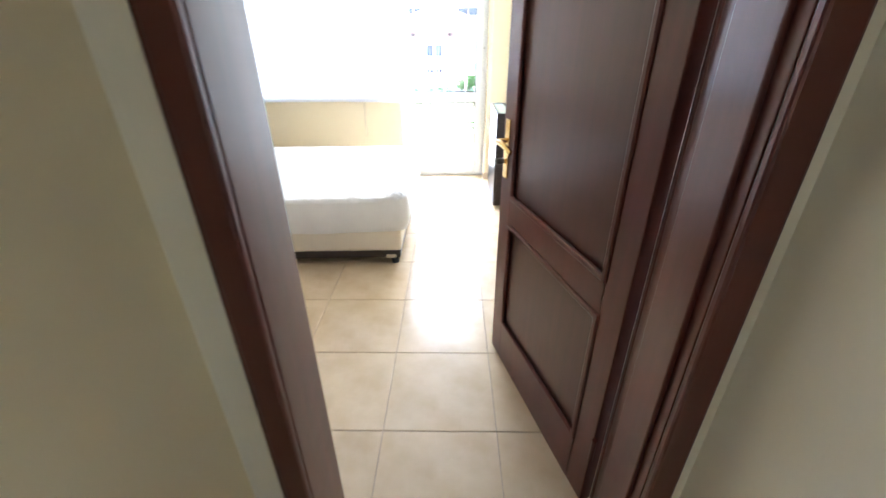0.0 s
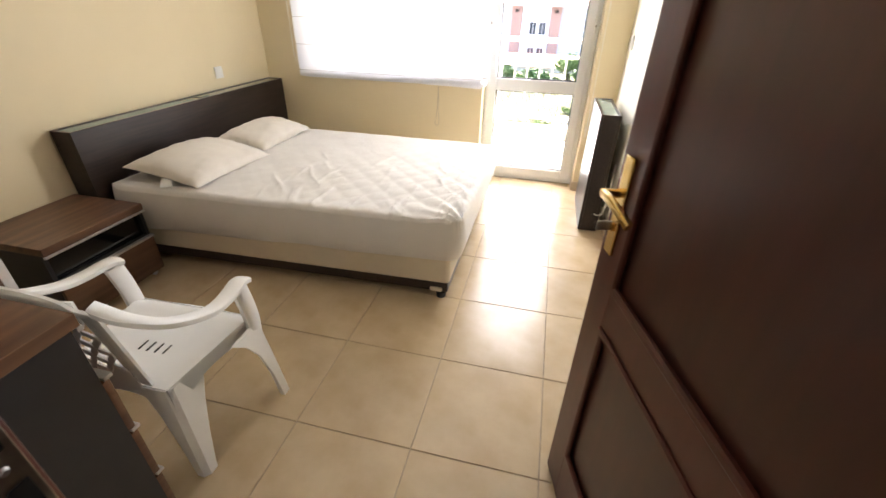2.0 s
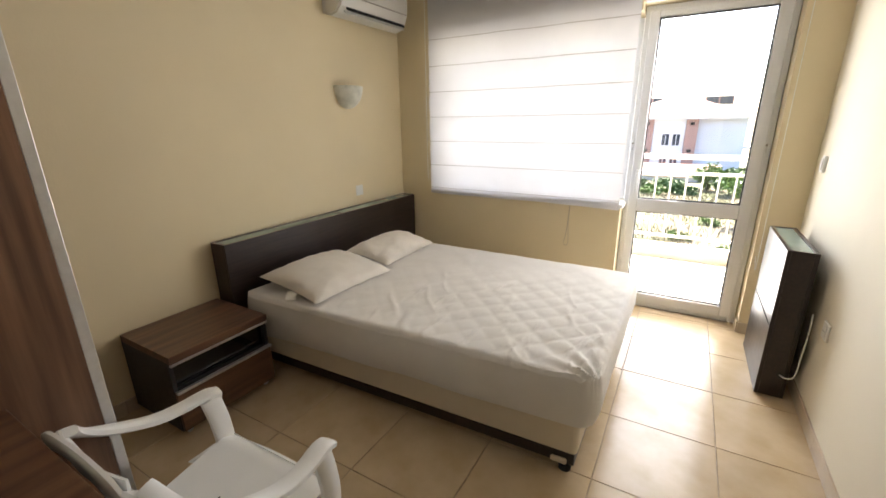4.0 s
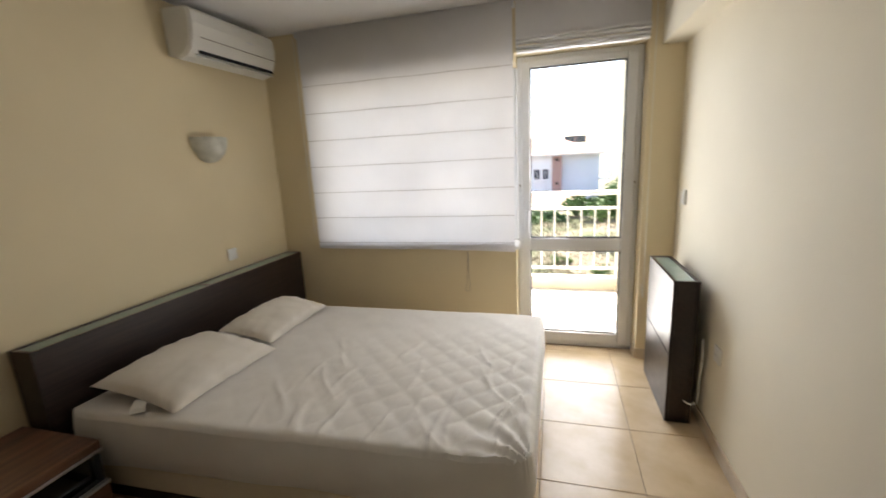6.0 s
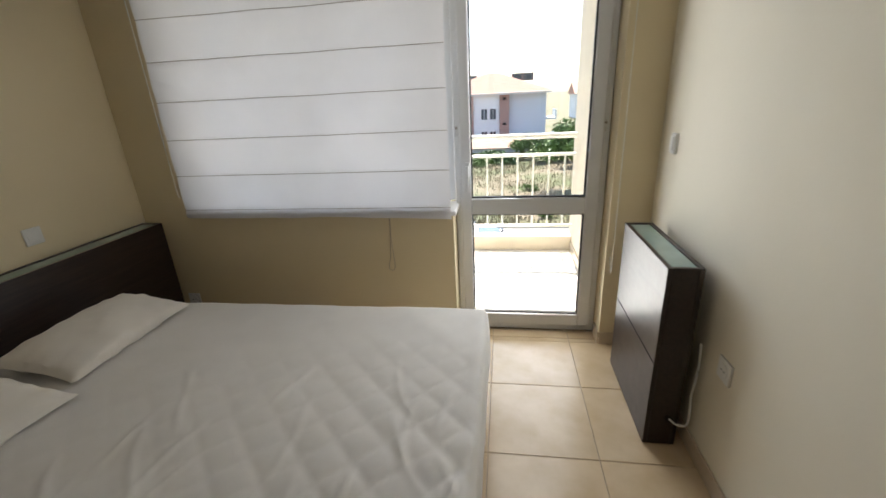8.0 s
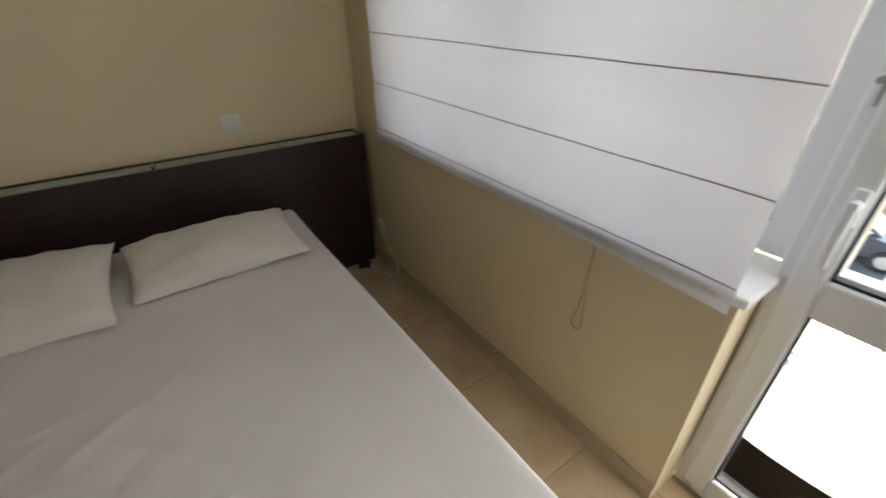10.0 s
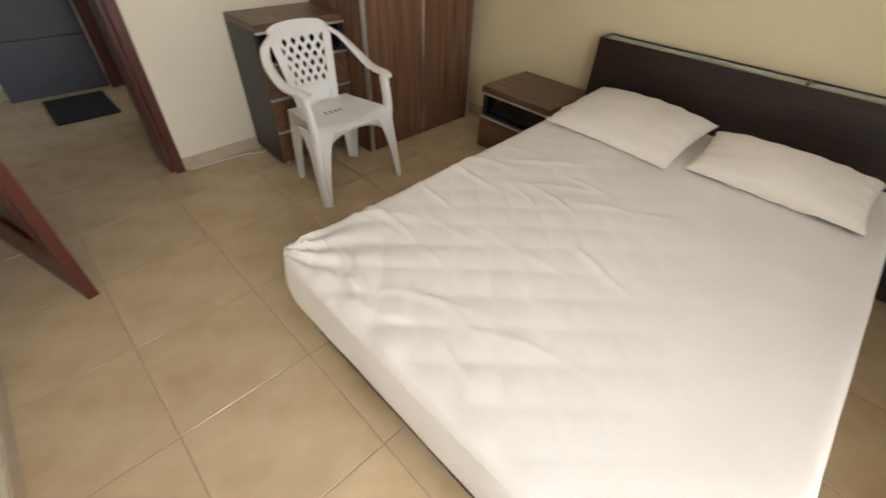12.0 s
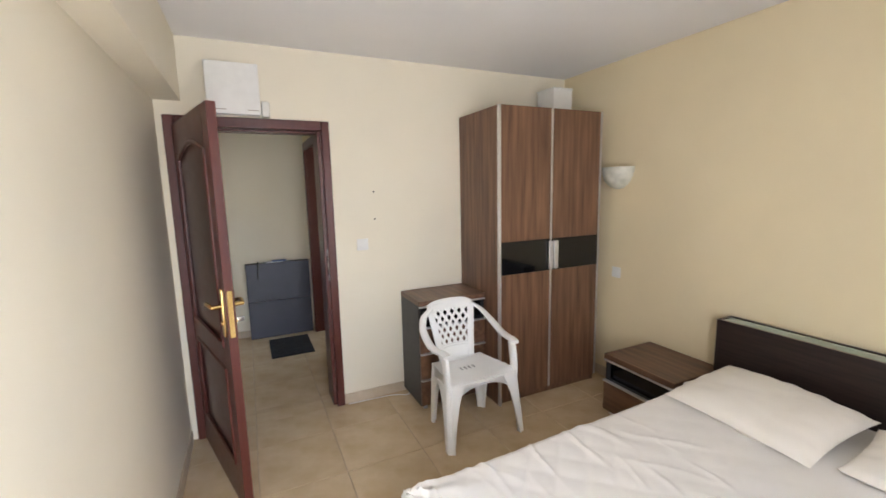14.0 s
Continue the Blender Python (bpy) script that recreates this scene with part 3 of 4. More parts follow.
bed()
mattress = thing("mattress", "white quilted mattress with creased fitted cover", "mattress")
whole = mattress_mesh(MX0, MX1, MY0, MY1, 0.252, 0.478)
for v in whole.verts:
    if v.co.z < 0.40:
        v.co.z -= 0.03 * (MX1 - v.co.x) / (MX1 - MX0) * (0.40 - v.co.z) / 0.15
taper(whole)
side = whole.copy()
for b, keep in ((whole, True), (side, False)):
    b.faces.ensure_lookup_table()
    bmesh.ops.delete(b, geom=[f for f in b.faces if (f.index < 210 * 140) != keep], context="FACES")
part("quilted_top", whole, SHEET, mattress)
part("side_band", side, SHEET, mattress)


def headboard(name, label, x0, x1, y0, y1, z1, splits, front):
    """A deep box with strips of green glass let into its top."""
    ob = thing(name, label, "headboard")
    part("front_panel", B(x1 - 0.018, x1, y0, y1, 0.006, z1, 0.002) if front > 0 else B(x0, x0 + 0.018, y0, y1, 0.006, z1, 0.002), WENGE, ob)
    part("back_panel", B(x0, x0 + 0.018, y0, y1, 0.006, z1, 0.002) if front > 0 else B(x1 - 0.018, x1, y0, y1, 0.006, z1, 0.002), WENGE, ob)
    for y in (y0, y1 - 0.018):
        part("end_panel", B(x0 + 0.018, x1 - 0.018, y, y + 0.018, 0.006, z1, 0.002), WENGE, ob)
    ys = [y0 + 0.018] + splits + [y1 - 0.018]
    for i, (a, b) in enumerate(zip(ys, ys[1:])):
        part("glass_top", B(x0 + 0.018, x1 - 0.018, a + (0.008 if i else 0), b - (0.008 if b in splits else 0), z1 - 0.016, z1 - 0.004, 0.002), TEAL, ob, "frosted green glass strip")
    for s in splits:
        part("divider", B(x0 + 0.018, x1 - 0.018, s - 0.008, s + 0.008, z1 - 0.05, z1 - 0.001), WENGE, ob)
    return ob


headboard("headboard", "dark wenge headboard with green glass top strips", XL + 0.012, -1.955, 2.29, 4.185, 0.768, [3.245], 1)
spare = headboard("bed_end_panel", "short dark wenge box panel with green glass top", 0.690, 0.815, 3.465, 4.03, 0.800, [], -1)
part("seam", B(0.688, 0.690, 3.467, 4.028, 0.398, 0.402), DARK_HOLE, spare)
part("cable_hole", cyl(bmesh.new(), (0.775, 3.466, 0.14), (0.775, 3.461, 0.14), 0.014, n=16), RUBBER, spare, "black cable grommet")
bm = sweep(bmesh.new(), smooth_line([(0.778, 3.462, 0.14), (0.79, 3.42, 0.15), (0.815, 3.40, 0.17), (0.830, 3.42, 0.21), (0.838, 3.45, 0.27), (0.840, 3.44, 0.40), (0.842, 3.46, 0.50)]), (0.007, 0.007), n=8)
solid("cable", bm, WHITE_CABLE, "white lamp cable hanging from the spare panel", "cable")


def pillow(label, L, W, H, seed, m, puff=0.62):
    bm = bmesh.new()
    n = 34
    rows = {}
    for s in (1, -1):
        g = []
        for j in range(n + 1):
            row = []
            for i in range(n + 1):
                u, v = -1 + 2 * i / n, -1 + 2 * j / n
                e = max(0, (1 - u ** 2)) ** puff * max(0, (1 - v ** 2)) ** puff
                pinch = 1 - 0.07 * (1 - abs(u)) * v * v * 0 - 0.06 * (1 - u * u) * abs(v) ** 8
                pin2 = 1 - 0.06 * (1 - v * v) * abs(u) ** 8
                x, y = u * L / 2 * pin2, v * W / 2 * pinch
                wr = 0.010 * noise.noise((x * 7 + seed, y * 7, s)) + 0.004 * noise.noise((x * 19 + seed, y * 19, s))
                edge = max(abs(u), abs(v)) ** 6
                wr += edge * (1 - max(abs(u), abs(v)) ** 30) * 0.005 * math.sin((u if abs(v) > abs(u) else v) * 17 + seed)
                z = s * H * (0.5 if s > 0 else 0.20) * e + wr * min(1, e * 3)
                key = (round(u, 4), round(v, 4)) if abs(u) == 1 or abs(v) == 1 else (i, j, s)
                if key not in rows:
                    rows[key] = bm.verts.new((x, y, z))
                row.append(rows[key])
            g.append(row)
        for a, b in zip(g, g[1:]):
            for i in range(n):
                bm.faces.new((a[i], a[i + 1], b[i + 1], b[i]))
    ob = solid("pillow", bm, PILLOW, label, "pillow", "pillows on the bed")
    ob.matrix_world = m
    return ob


pillow("plump ivory cotton pillow lying flat on the mattress", 0.49, 0.62, 0.165, 1.3, pose(-1.615, 2.715, 0.524, 0, 7, -3), 0.46)
pillow("narrow ivory cotton pillow propped against the headboard", 0.35, 0.61, 0.150, 5.1, pose(-1.605, 3.358, 0.525, 0, 9, 1), 0.42)
bm = bmesh.new()
sweep(bm, smooth_line([(-1.60, 2.43, 0.515), (-1.575, 2.39, 0.505), (-1.565, 2.375, 0.490)], 4), (0.06, 0.002), n=6)
solid("care_label", bm, SWITCH, "small white fabric care label on the pillow seam", "label")


# ---- nightstand, wardrobe, chest ----
def caster(parent, x, y):
    c = part("caster", cyl(bmesh.new(), (x - 0.010, y, 0.016), (x + 0.010, y, 0.016), 0.016, n=16), SILVER, parent, "grey caster wheel")
    return c


def nightstand():
    x0, x1, y0, y1, h = -2.085, -1.645, 1.765, 2.270, 0.432
    ob = thing("nightstand", "walnut and black nightstand with one drawer", "nightstand")
    part("top", B(x0, x1, y0, y1, h - 0.036, h, 0.002), WALNUT_TOP, ob)
    part("side", B(x0, x1 - 0.02, y0, y0 + 0.018, 0.034, h - 0.036), BLACK, ob)
    part("side", B(x0, x1 - 0.02, y1 - 0.018, y1, 0.034, h - 0.036), BLACK, ob)
    part("back", B(x0, x0 + 0.012, y0 + 0.018, y1 - 0.018, 0.034, h - 0.036), BLACK, ob)
    part("bottom", B(x0 + 0.012, x1 - 0.02, y0 + 0.018, y1 - 0.018, 0.034, 0.052), BLACK, ob)
    part("shelf", B(x0 + 0.012, x1 - 0.02, y0 + 0.018, y1 - 0.018, 0.235, 0.250), BLACK, ob)
    # Black sheet, set back, stands in for the open niche's dark inside.
    part("niche_front", B(x1 - 0.060, x1 - 0.045, y0 + 0.018, y1 - 0.018, 0.250, h - 0.036), BLACK_GLASS, ob, "black sheet closing off the open niche")
    part("trim_strip", B(x1 - 0.010, x1 + 0.003, y0, y1, h - 0.048, h - 0.037, 0.001), SILVER, ob, "aluminium edge strip")
    d = part("drawer", B(x1 - 0.02, x1, y0 + 0.002, y1 - 0.002, 0.040, 0.240, 0.002), WALNUT_TOP, ob)
    part("pull_strip", B(x1 - 0.012, x1 + 0.010, y0 + 0.002, y1 - 0.002, 0.241, 0.253, 0.001), SILVER, d, "aluminium pull strip")
    for x in (x0 + 0.05, x1 - 0.045):
        for y in (y0 + 0.04, y1 - 0.04):
            caster(ob, x, y)
    return ob


nightstand()


def wardrobe():
    x0, x1, y0, y1, h = -1.975, -1.075, YD + 0.004, 1.365, 2.075
    ob = thing("wardrobe", "tall two-door walnut wardrobe with black glass band", "wardrobe")
    part("side", B(x0, x0 + 0.02, y0, y1 - 0.022, 0, h, 0.001), WALNUT, ob)
    part("side", B(x1 - 0.02, x1, y0, y1 - 0.022, 0, h, 0.001), WALNUT, ob)
    part("top", B(x0 + 0.02, x1 - 0.02, y0, y1 - 0.022, h - 0.02, h), WALNUT, ob)
    part("back", B(x0 + 0.02, x1 - 0.02, y0, y0 + 0.01, 0.02, h - 0.02), WALNUT, ob)
    part("plinth", B(x0 + 0.02, x1 - 0.02, y1 - 0.05, y1 - 0.03, 0, 0.055), WALNUT, ob)
    xm = -1.522
    for k, (a, b) in enumerate(((xm + 0.002, x1), (x0, xm - 0.002))):
        d = part("door", B(a + 0.016, b - (0.016 if k == 0 else 0.004), y1 - 0.020, y1, 0.055, 0.945, 0.001), WALNUT, ob)
        part("upper_panel", B(a + 0.016, b - (0.016 if k == 0 else 0.004), y1 - 0.020, y1, 1.175, h, 0.001), WALNUT, d)
        part("glass_band", B(a + 0.016, b - (0.016 if k == 0 else 0.004), y1 - 0.020, y1 + 0.001, 0.947, 1.173), BLACK_GLASS, d, "black gloss glass band")
        part("edge_strip", B(a, a + 0.015, y1 - 0.020, y1 + 0.004, 0.055, h, 0.002), SILVER, d, "aluminium edge strip")
        if k == 0:
            part("edge_strip", B(b - 0.015, b, y1 - 0.022, y1 + 0.004, 0.0, h, 0.002), SILVER, d, "aluminium edge strip")
        hx = (a + 0.004, a + 0.036) if k == 0 else (b - 0.042, b - 0.002)
        part("handle", B(hx[0], hx[1], y1 + 0.003, y1 + 0.026, 0.955, 1.160, 0.007, 3), SILVER, d, "flat aluminium handle")
    return ob


wardrobe()


def chest():
    x0, x1, y0, y1, h = -1.070, -0.555, YD + 0.012, 1.182, 0.793
    ob = thing("chest_of_drawers", "narrow walnut and black chest of drawers on casters", "chest")
    part("top", B(x0, x1, y0, y1, h - 0.034, h, 0.002), WALNUT_TOP, ob)
    for a, b in ((x0, x0 + 0.018), (x1 - 0.018, x1)):
        part("side", B(a, b, y0, y1 - 0.02, 0.034, h - 0.034), BLACK, ob, "black side panel")
    part("back", B(x0 + 0.018, x1 - 0.018, y0, y0 + 0.01, 0.034, h - 0.034), BLACK, ob)
    part("bottom", B(x0 + 0.018, x1 - 0.018, y0 + 0.01, y1 - 0.02, 0.034, 0.05), BLACK, ob)
    part("trim_strip", B(x0, x1, y1 - 0.010, y1 + 0.004, h - 0.046, h - 0.035, 0.001), SILVER, ob, "aluminium edge strip")
    part("niche_front", B(x0 + 0.018, x1 - 0.018, y1 - 0.050, y1 - 0.035, 0.610, h - 0.046), BLACK_GLASS, ob)
    for z0, z1 in ((0.042, 0.225), (0.235, 0.415), (0.425, 0.600)):
        d = part("drawer", B(x0 + 0.002, x1 - 0.002, y1 - 0.02, y1, z0, z1 - 0.004, 0.002), WALNUT_TOP, ob)
        part("pull_strip", B(x0 + 0.002, x1 - 0.002, y1 - 0.012, y1 + 0.010, z1 - 0.003, z1 + 0.007, 0.001), SILVER, d, "aluminium pull strip")
    for x in (x0 + 0.05, x1 - 0.04):
        for y in (y0 + 0.05, y1 - 0.04):
            caster(ob, x, y)
    return ob


chest()


# ---- garden chair ----
def garden_chair():
    ob = thing("garden_chair", "white stackable plastic garden armchair with pierced back", "chair", (-0.776, 1.500, 0), 1.5)
    # seat: dished shell with rolled front and skirt
    bm = bmesh.new()
    n = 18
    g = []
    for j in range(n + 1):
        v = j / n
        y = -0.20 + 0.345 * v
        w = 0.185 + 0.045 * v
        row = []
        for i in range(n + 1):
            u = -1 + 2 * i / n
            z = 0.405 - 0.020 * (1 - u * u) * (1 - (v - 0.4) ** 2) + 0.012 * v - 0.020 * max(0, v - 0.9) * 10 * (0.6 + 0.4 * u * u)
            row.append(bm.verts.new((u * w, y + 0.02 * (1 - u * u) * v, z)))
        g.append(row)
    for a, b in zip(g, g[1:]):
        for i in range(n):
            bm.faces.new((a[i], a[i + 1], b[i + 1], b[i]))
    low = [[bm.verts.new(v.co - Vector((0, 0, 0.012))) for v in row] for row in g]
    for a, b in zip(low, low[1:]):
        for i in range(n):
            bm.faces.new((a[i], b[i], b[i + 1], a[i + 1]))
    for k in range(n):
        for a, b in ((g[0], low[0]), (g[n], low[n])):
            bm.faces.new((a[k], a[k + 1], b[k + 1], b[k]))
        for c in (0, n):
            bm.faces.new((g[k][c], g[k + 1][c], low[k + 1][c], low[k][c]))
    seat = part("seat", bm, PLASTIC, ob)
    for k in range(4):
        x = -0.045 + 0.03 * k
        part("drain_slot", B(x, x + 0.005, -0.07, -0.03, 0.388, 0.3925), DARK_HOLE, seat)
    # skirts: arched aprons under the seat's edge
    def apron(p, q, drop, name):
        bm = bmesh.new()
        p, q = Vector(p), Vector(q)
        m = 14
        top, low = [], []
        for i in range(m + 1):
            t = i / m
            c = p.lerp(q, t)
            d = 0.040 + drop * (abs(2 * t - 1) ** 2.4)
            top.append(bm.verts.new(c))
            low.append(bm.verts.new(c - Vector((0, 0, d))))
        for i in range(m):
            bm.faces.new((top[i], top[i + 1], low[i + 1], low[i]))
        bmesh.ops.solidify(bm, geom=bm.faces[:], thickness=0.006)
        return part(name, bm, PLASTIC, ob)
    front = apron((-0.235, 0.150, 0.402), (0.235, 0.150, 0.402), 0.10, "front_apron")
    for s in (-1, 1):
        apron((s * 0.188, -0.20, 0.405), (s * 0.235, 0.150, 0.405), 0.08, "side_apron")
    apron((-0.188, -0.20, 0.405), (0.188, -0.20, 0.405), 0.06, "rear_apron")
    part("maker_label", B(-0.022, 0.022, 0.151, 0.1535, 0.372, 0.388), material("label_blue", (0.16, 0.25, 0.42), 0.5, 0.2, 90.0), front, "small blue and grey sticker")
    # legs: tapering, splayed channels
    for s in (-1, 1):
        bm = bmesh.new()
        rows = []
        for z, x0, x1, y0, y1, web in ((0.0, 0.234, 0.272, 0.152, 0.204, 0.020), (0.03, 0.232, 0.272, 0.150, 0.204, 0.018), (0.15, 0.212, 0.267, 0.148, 0.206, 0.013), (0.27, 0.184, 0.260, 0.135, 0.209, 0.010),
                                       (0.345, 0.158, 0.255, 0.105, 0.211, 0.009), (0.395, 0.130, 0.250, 0.060, 0.212, 0.009)):
            # an angle of two webs with a fluted outer corner
            ring = [(x0, y1), (x1 - 0.030, y1), (x1 - 0.024, y1 - 0.008), (x1 - 0.012, y1 - 0.008), (x1, y1 - 0.020), (x1, y0), (x1 - web, y0), (x1 - web, y1 - 0.020 - web), (x1 - 0.020 - web, y1 - 0.012 - web), (x0, y1 - web)]
            rows.append([bm.verts.new((s * px, py - 0.148 * z, z)) for px, py in ring])
        for ra, rb in zip(rows, rows[1:]):
            for k in range(len(ra)):
                bm.faces.new((ra[k], ra[(k + 1) % len(ra)], rb[(k + 1) % len(ra)], rb[k]))
        bm.faces.new(rows[0])
        bm.faces.new(rows[-1])
        part("front_leg", bm, PLASTIC, ob)
        part("arm_post", sweep(bmesh.new(), smooth_line([(s * 0.236, 0.125, 0.345), (s * 0.240, 0.124, 0.41), (s * 0.240, 0.117, 0.48), (s * 0.240, 0.100, 0.572)], 4), (0.062, 0.030), up=(1, 0, 0)), PLASTIC, ob)
        bm = bmesh.new()
        rows = []
        for z, x0, x1, y0, y1, web in ((0.0, 0.166, 0.206, -0.212, -0.166, 0.018), (0.03, 0.164, 0.206, -0.212, -0.164, 0.016), (0.16, 0.148, 0.203, -0.210, -0.140, 0.011), (0.28, 0.126, 0.199, -0.207, -0.110, 0.009),
                                       (0.35, 0.106, 0.196, -0.205, -0.085, 0.008), (0.400, 0.080, 0.193, -0.203, -0.055, 0.008)):
            ring = [(x0, y0), (x1 - 0.016, y0), (x1, y0 + 0.016), (x1, y1), (x1 - web, y1), (x1 - web, y0 + 0.016 + web), (x1 - 0.016 - web, y0 + web), (x0, y0 + web)]
            rows.append([bm.verts.new((s * px, py, z)) for px, py in ring])
        for ra, rb in zip(rows, rows[1:]):
            for k in range(len(ra)):
                bm.faces.new((ra[k], ra[(k + 1) % len(ra)], rb[(k + 1) % len(ra)], rb[k]))
        bm.faces.new(rows[0])
        bm.faces.new(rows[-1])
        part("rear_leg", bm, PLASTIC, ob)
        # arm: from the back's shoulder forward, then down into the front leg
        pts = smooth_line([(s * 0.160, -0.262, 0.748), (s * 0.220, -0.238, 0.704), (s * 0.254, -0.17, 0.645), (s * 0.262, -0.06, 0.592), (s * 0.258, 0.02, 0.580), (s * 0.247, 0.095, 0.584), (s * 0.240, 0.132, 0.574)], 5)
        m = len(pts)
        part("armrest", sweep(bmesh.new(), pts, [(0.042 + 0.016 * (i / (m - 1)), 0.024) for i in range(m)]), PLASTIC, ob)
    # back: rim and woven lattice
    def on_back(u, v):
        """u across (-1..1), v up (0..1)."""
        w = 0.098 + 0.046 * v
        y = -0.195 - 0.085 * v + 0.028 * (1 - u * u) * -1 * 0.6
        return Vector((u * w, y, 0.408 + 0.358 * v))
    bm = bmesh.new()
    rim = [on_back(-1.12, k / 8 * 0.90) for k in range(9)]
    rim += [on_back(0, 1.0) + Vector((-math.cos(math.pi * k / 10) * 0.158, 0, -0.02 + 0.034 * math.sin(math.pi * k / 10))) for k in range(1, 10)]
    rim += [on_back(1.12, (8 - k) / 8 * 0.90) for k in range(9)]
    sweep(bm, rim, (0.046, 0.014), up=(0, 1, 0), n=8)
    part("back_rim", bm, PLASTIC, ob)
    bm = bmesh.new()
    cols, steps = 11, 48
    for c in range(cols):
        pts = []
        for k in range(steps + 1):
            v = 0.20 + 0.74 * k / steps
            u = -1 + 2 * c / (cols - 1)
            u += 0.075 * math.cos(math.pi * 7 * (k / steps)) * (1 if c % 2 else -1) * (1 if 0 < c < cols - 1 else 0)
            pts.append(on_back(u, v))
        sweep(bm, pts, (0.0205, 0.007), up=(0, 1, 0), n=6)
    for v in (0.19, 0.955):
        sweep(bm, [on_back(-1 + 0.2 * k, v) for k in range(11)], (0.050, 0.008), up=(0, 1, 0), n=6)
    sweep(bm, [on_back(-1 + 0.2 * k, 0.09) for k in range(11)], (0.10, 0.008), up=(0, 1, 0), n=6)
    part("back_lattice", bm, PLASTIC, ob)
    return ob


garden_chair()


# ---- wall fittings ----
def air_conditioner():
    ob = thing("air_conditioner", "cream wall-mounted split air conditioner, switched off", "air conditioner")
    y0, y1 = 3.34, 4.10
    out = [(XL + 0.004, 2.135), (XL + 0.075, 2.110), (XL + 0.135, 2.125), (XL + 0.175, 2.165), (XL + 0.198, 2.225), (XL + 0.205, 2.300), (XL + 0.198, 2.365), (XL + 0.175, 2.388), (XL + 0.004, 2.392)]
    bm = bmesh.new()
    lo = [bm.verts.new((a, y0, b)) for a, b in out]
    hi = [bm.verts.new((a, y1, b)) for a, b in out]
    for i in range(len(out)):
        k = (i + 1) % len(out)
        bm.faces.new((lo[i], lo[k], hi[k], hi[i]))
    bm.faces.new(lo[::-1])
    bm.faces.new(hi)
    bmesh.ops.bevel(bm, geom=[e for e in bm.edges if abs((e.verts[0].co - e.verts[1].co).y) < 0.01], offset=0.012, segments=3, affect="EDGES")
    body = part("body", bm, AC, ob)
    part("outlet", sweep(bmesh.new(), [(XL + 0.172, y0 + 0.07, 2.155), (XL + 0.172, y1 - 0.03, 2.155)], (0.034, 0.012), up=(1, 0, 0.8), n=8), DARK_HOLE, body, "dark air outlet slot")
    part("flap", sweep(bmesh.new(), [(XL + 0.158, y0 + 0.06, 2.137), (XL + 0.158, y1 - 0.02, 2.137)], (0.040, 0.008), up=(1, 0, 0.9), n=8), AC, body, "closed outlet flap")
    part("panel_line", B(XL + 0.196, XL + 0.2065, y0 + 0.06, y1 - 0.02, 2.2255, 2.2285), SEAM, body)
    part("badge", B(XL + 0.2035, XL + 0.2065, 3.80, 3.86, 2.285, 2.294), SILVER, body, "small silver badge")
    return ob


air_conditioner()


def wall_lamp(y, z):
    ob = thing("wall_lamp", "half-bowl alabaster glass wall lamp, unlit", "wall lamp", (XL, y, z), group="wall lamps")
    bm = bmesh.new()
    g = []
    for j in range(13):
        b = math.pi / 2 * j / 12
        row = [bm.verts.new((max(0.0, 0.105 * math.sin(math.pi * i / 20) * math.cos(b)) + 0.003, -0.132 * math.cos(math.pi * i / 20) * math.cos(b), -0.158 * math.sin(b))) for i in range(21)]
        g.append(row)
    for a, b in zip(g, g[1:]):
        for i in range(20):
            bm.faces.new((a[i], a[i + 1], b[i + 1], b[i]))
    bmesh.ops.remove_doubles(bm, verts=bm.verts[:], dist=0.0006)
    bmesh.ops.solidify(bm, geom=bm.faces[:], thickness=0.005)
    part("bowl", bm, ALABASTER, ob)
    part("back_plate", B(0.0, 0.006, -0.05, 0.05, -0.10, -0.03, 0.002), SWITCH, ob)
    part("bulb", cyl(bmesh.new(), (0.05, 0, -0.07), (0.05, 0, -0.015), 0.018, 0.010), SWITCH, ob)
    return ob


wall_lamp(3.530, 1.675)
wall_lamp(1.425, 1.675)


def wall_plate(name, label, m, socket=False):
    """Modular plate in its local x-z plane, facing +y."""
    ob = tagged(new(name), label, "socket" if socket else "switch", "wall plates")
    ob.matrix_world = m
    part("frame", B(-0.041, 0.041, 0, 0.009, -0.041, 0.041, 0.004, 3), SWITCH, ob)
    if socket:
        s = part("insert", cyl(bmesh.new(), (0, 0.009, 0), (0, 0.012, 0), 0.027, n=24), SWITCH, ob)
        for x in (-0.0095, 0.0095):
            part("pin_hole", cyl(bmesh.new(), (x, 0.0115, 0), (x, 0.0128, 0), 0.003, n=8), DARK_HOLE, s)
    else:
        part("rocker", B(-0.029, 0.029, 0.009, 0.0125, -0.029, 0.029, 0.002), SWITCH, ob)
    return ob


wall_plate("light_switch", "white square light switch above the headboard", pose(XL, 3.595, 0.880, 0, 0, -90))
wall_plate("light_switch", "white square light switch beside the wardrobe", pose(XL, 1.435, 0.878, 0, 0, -90))
wall_plate("light_switch", "white square light switch beside the door", pose(-0.285, YD, 1.165, 0, 0, 0))
wall_plate("wall_socket", "white round-insert power socket low on the wall", pose(XR, 3.325, 0.480, 0, 0, 90), True)
wall_plate("thermostat_switch", "narrow white wall switch near the balcony door", pose(XR, 4.035, 1.165, 0, 0, 90) @ Matrix.Diagonal((0.6, 1.6, 1.1, 1)))
wall_plate("wall_socket", "white power socket low behind the bed", pose(-1.90, YW, 0.235, 0, 0, 180), True)
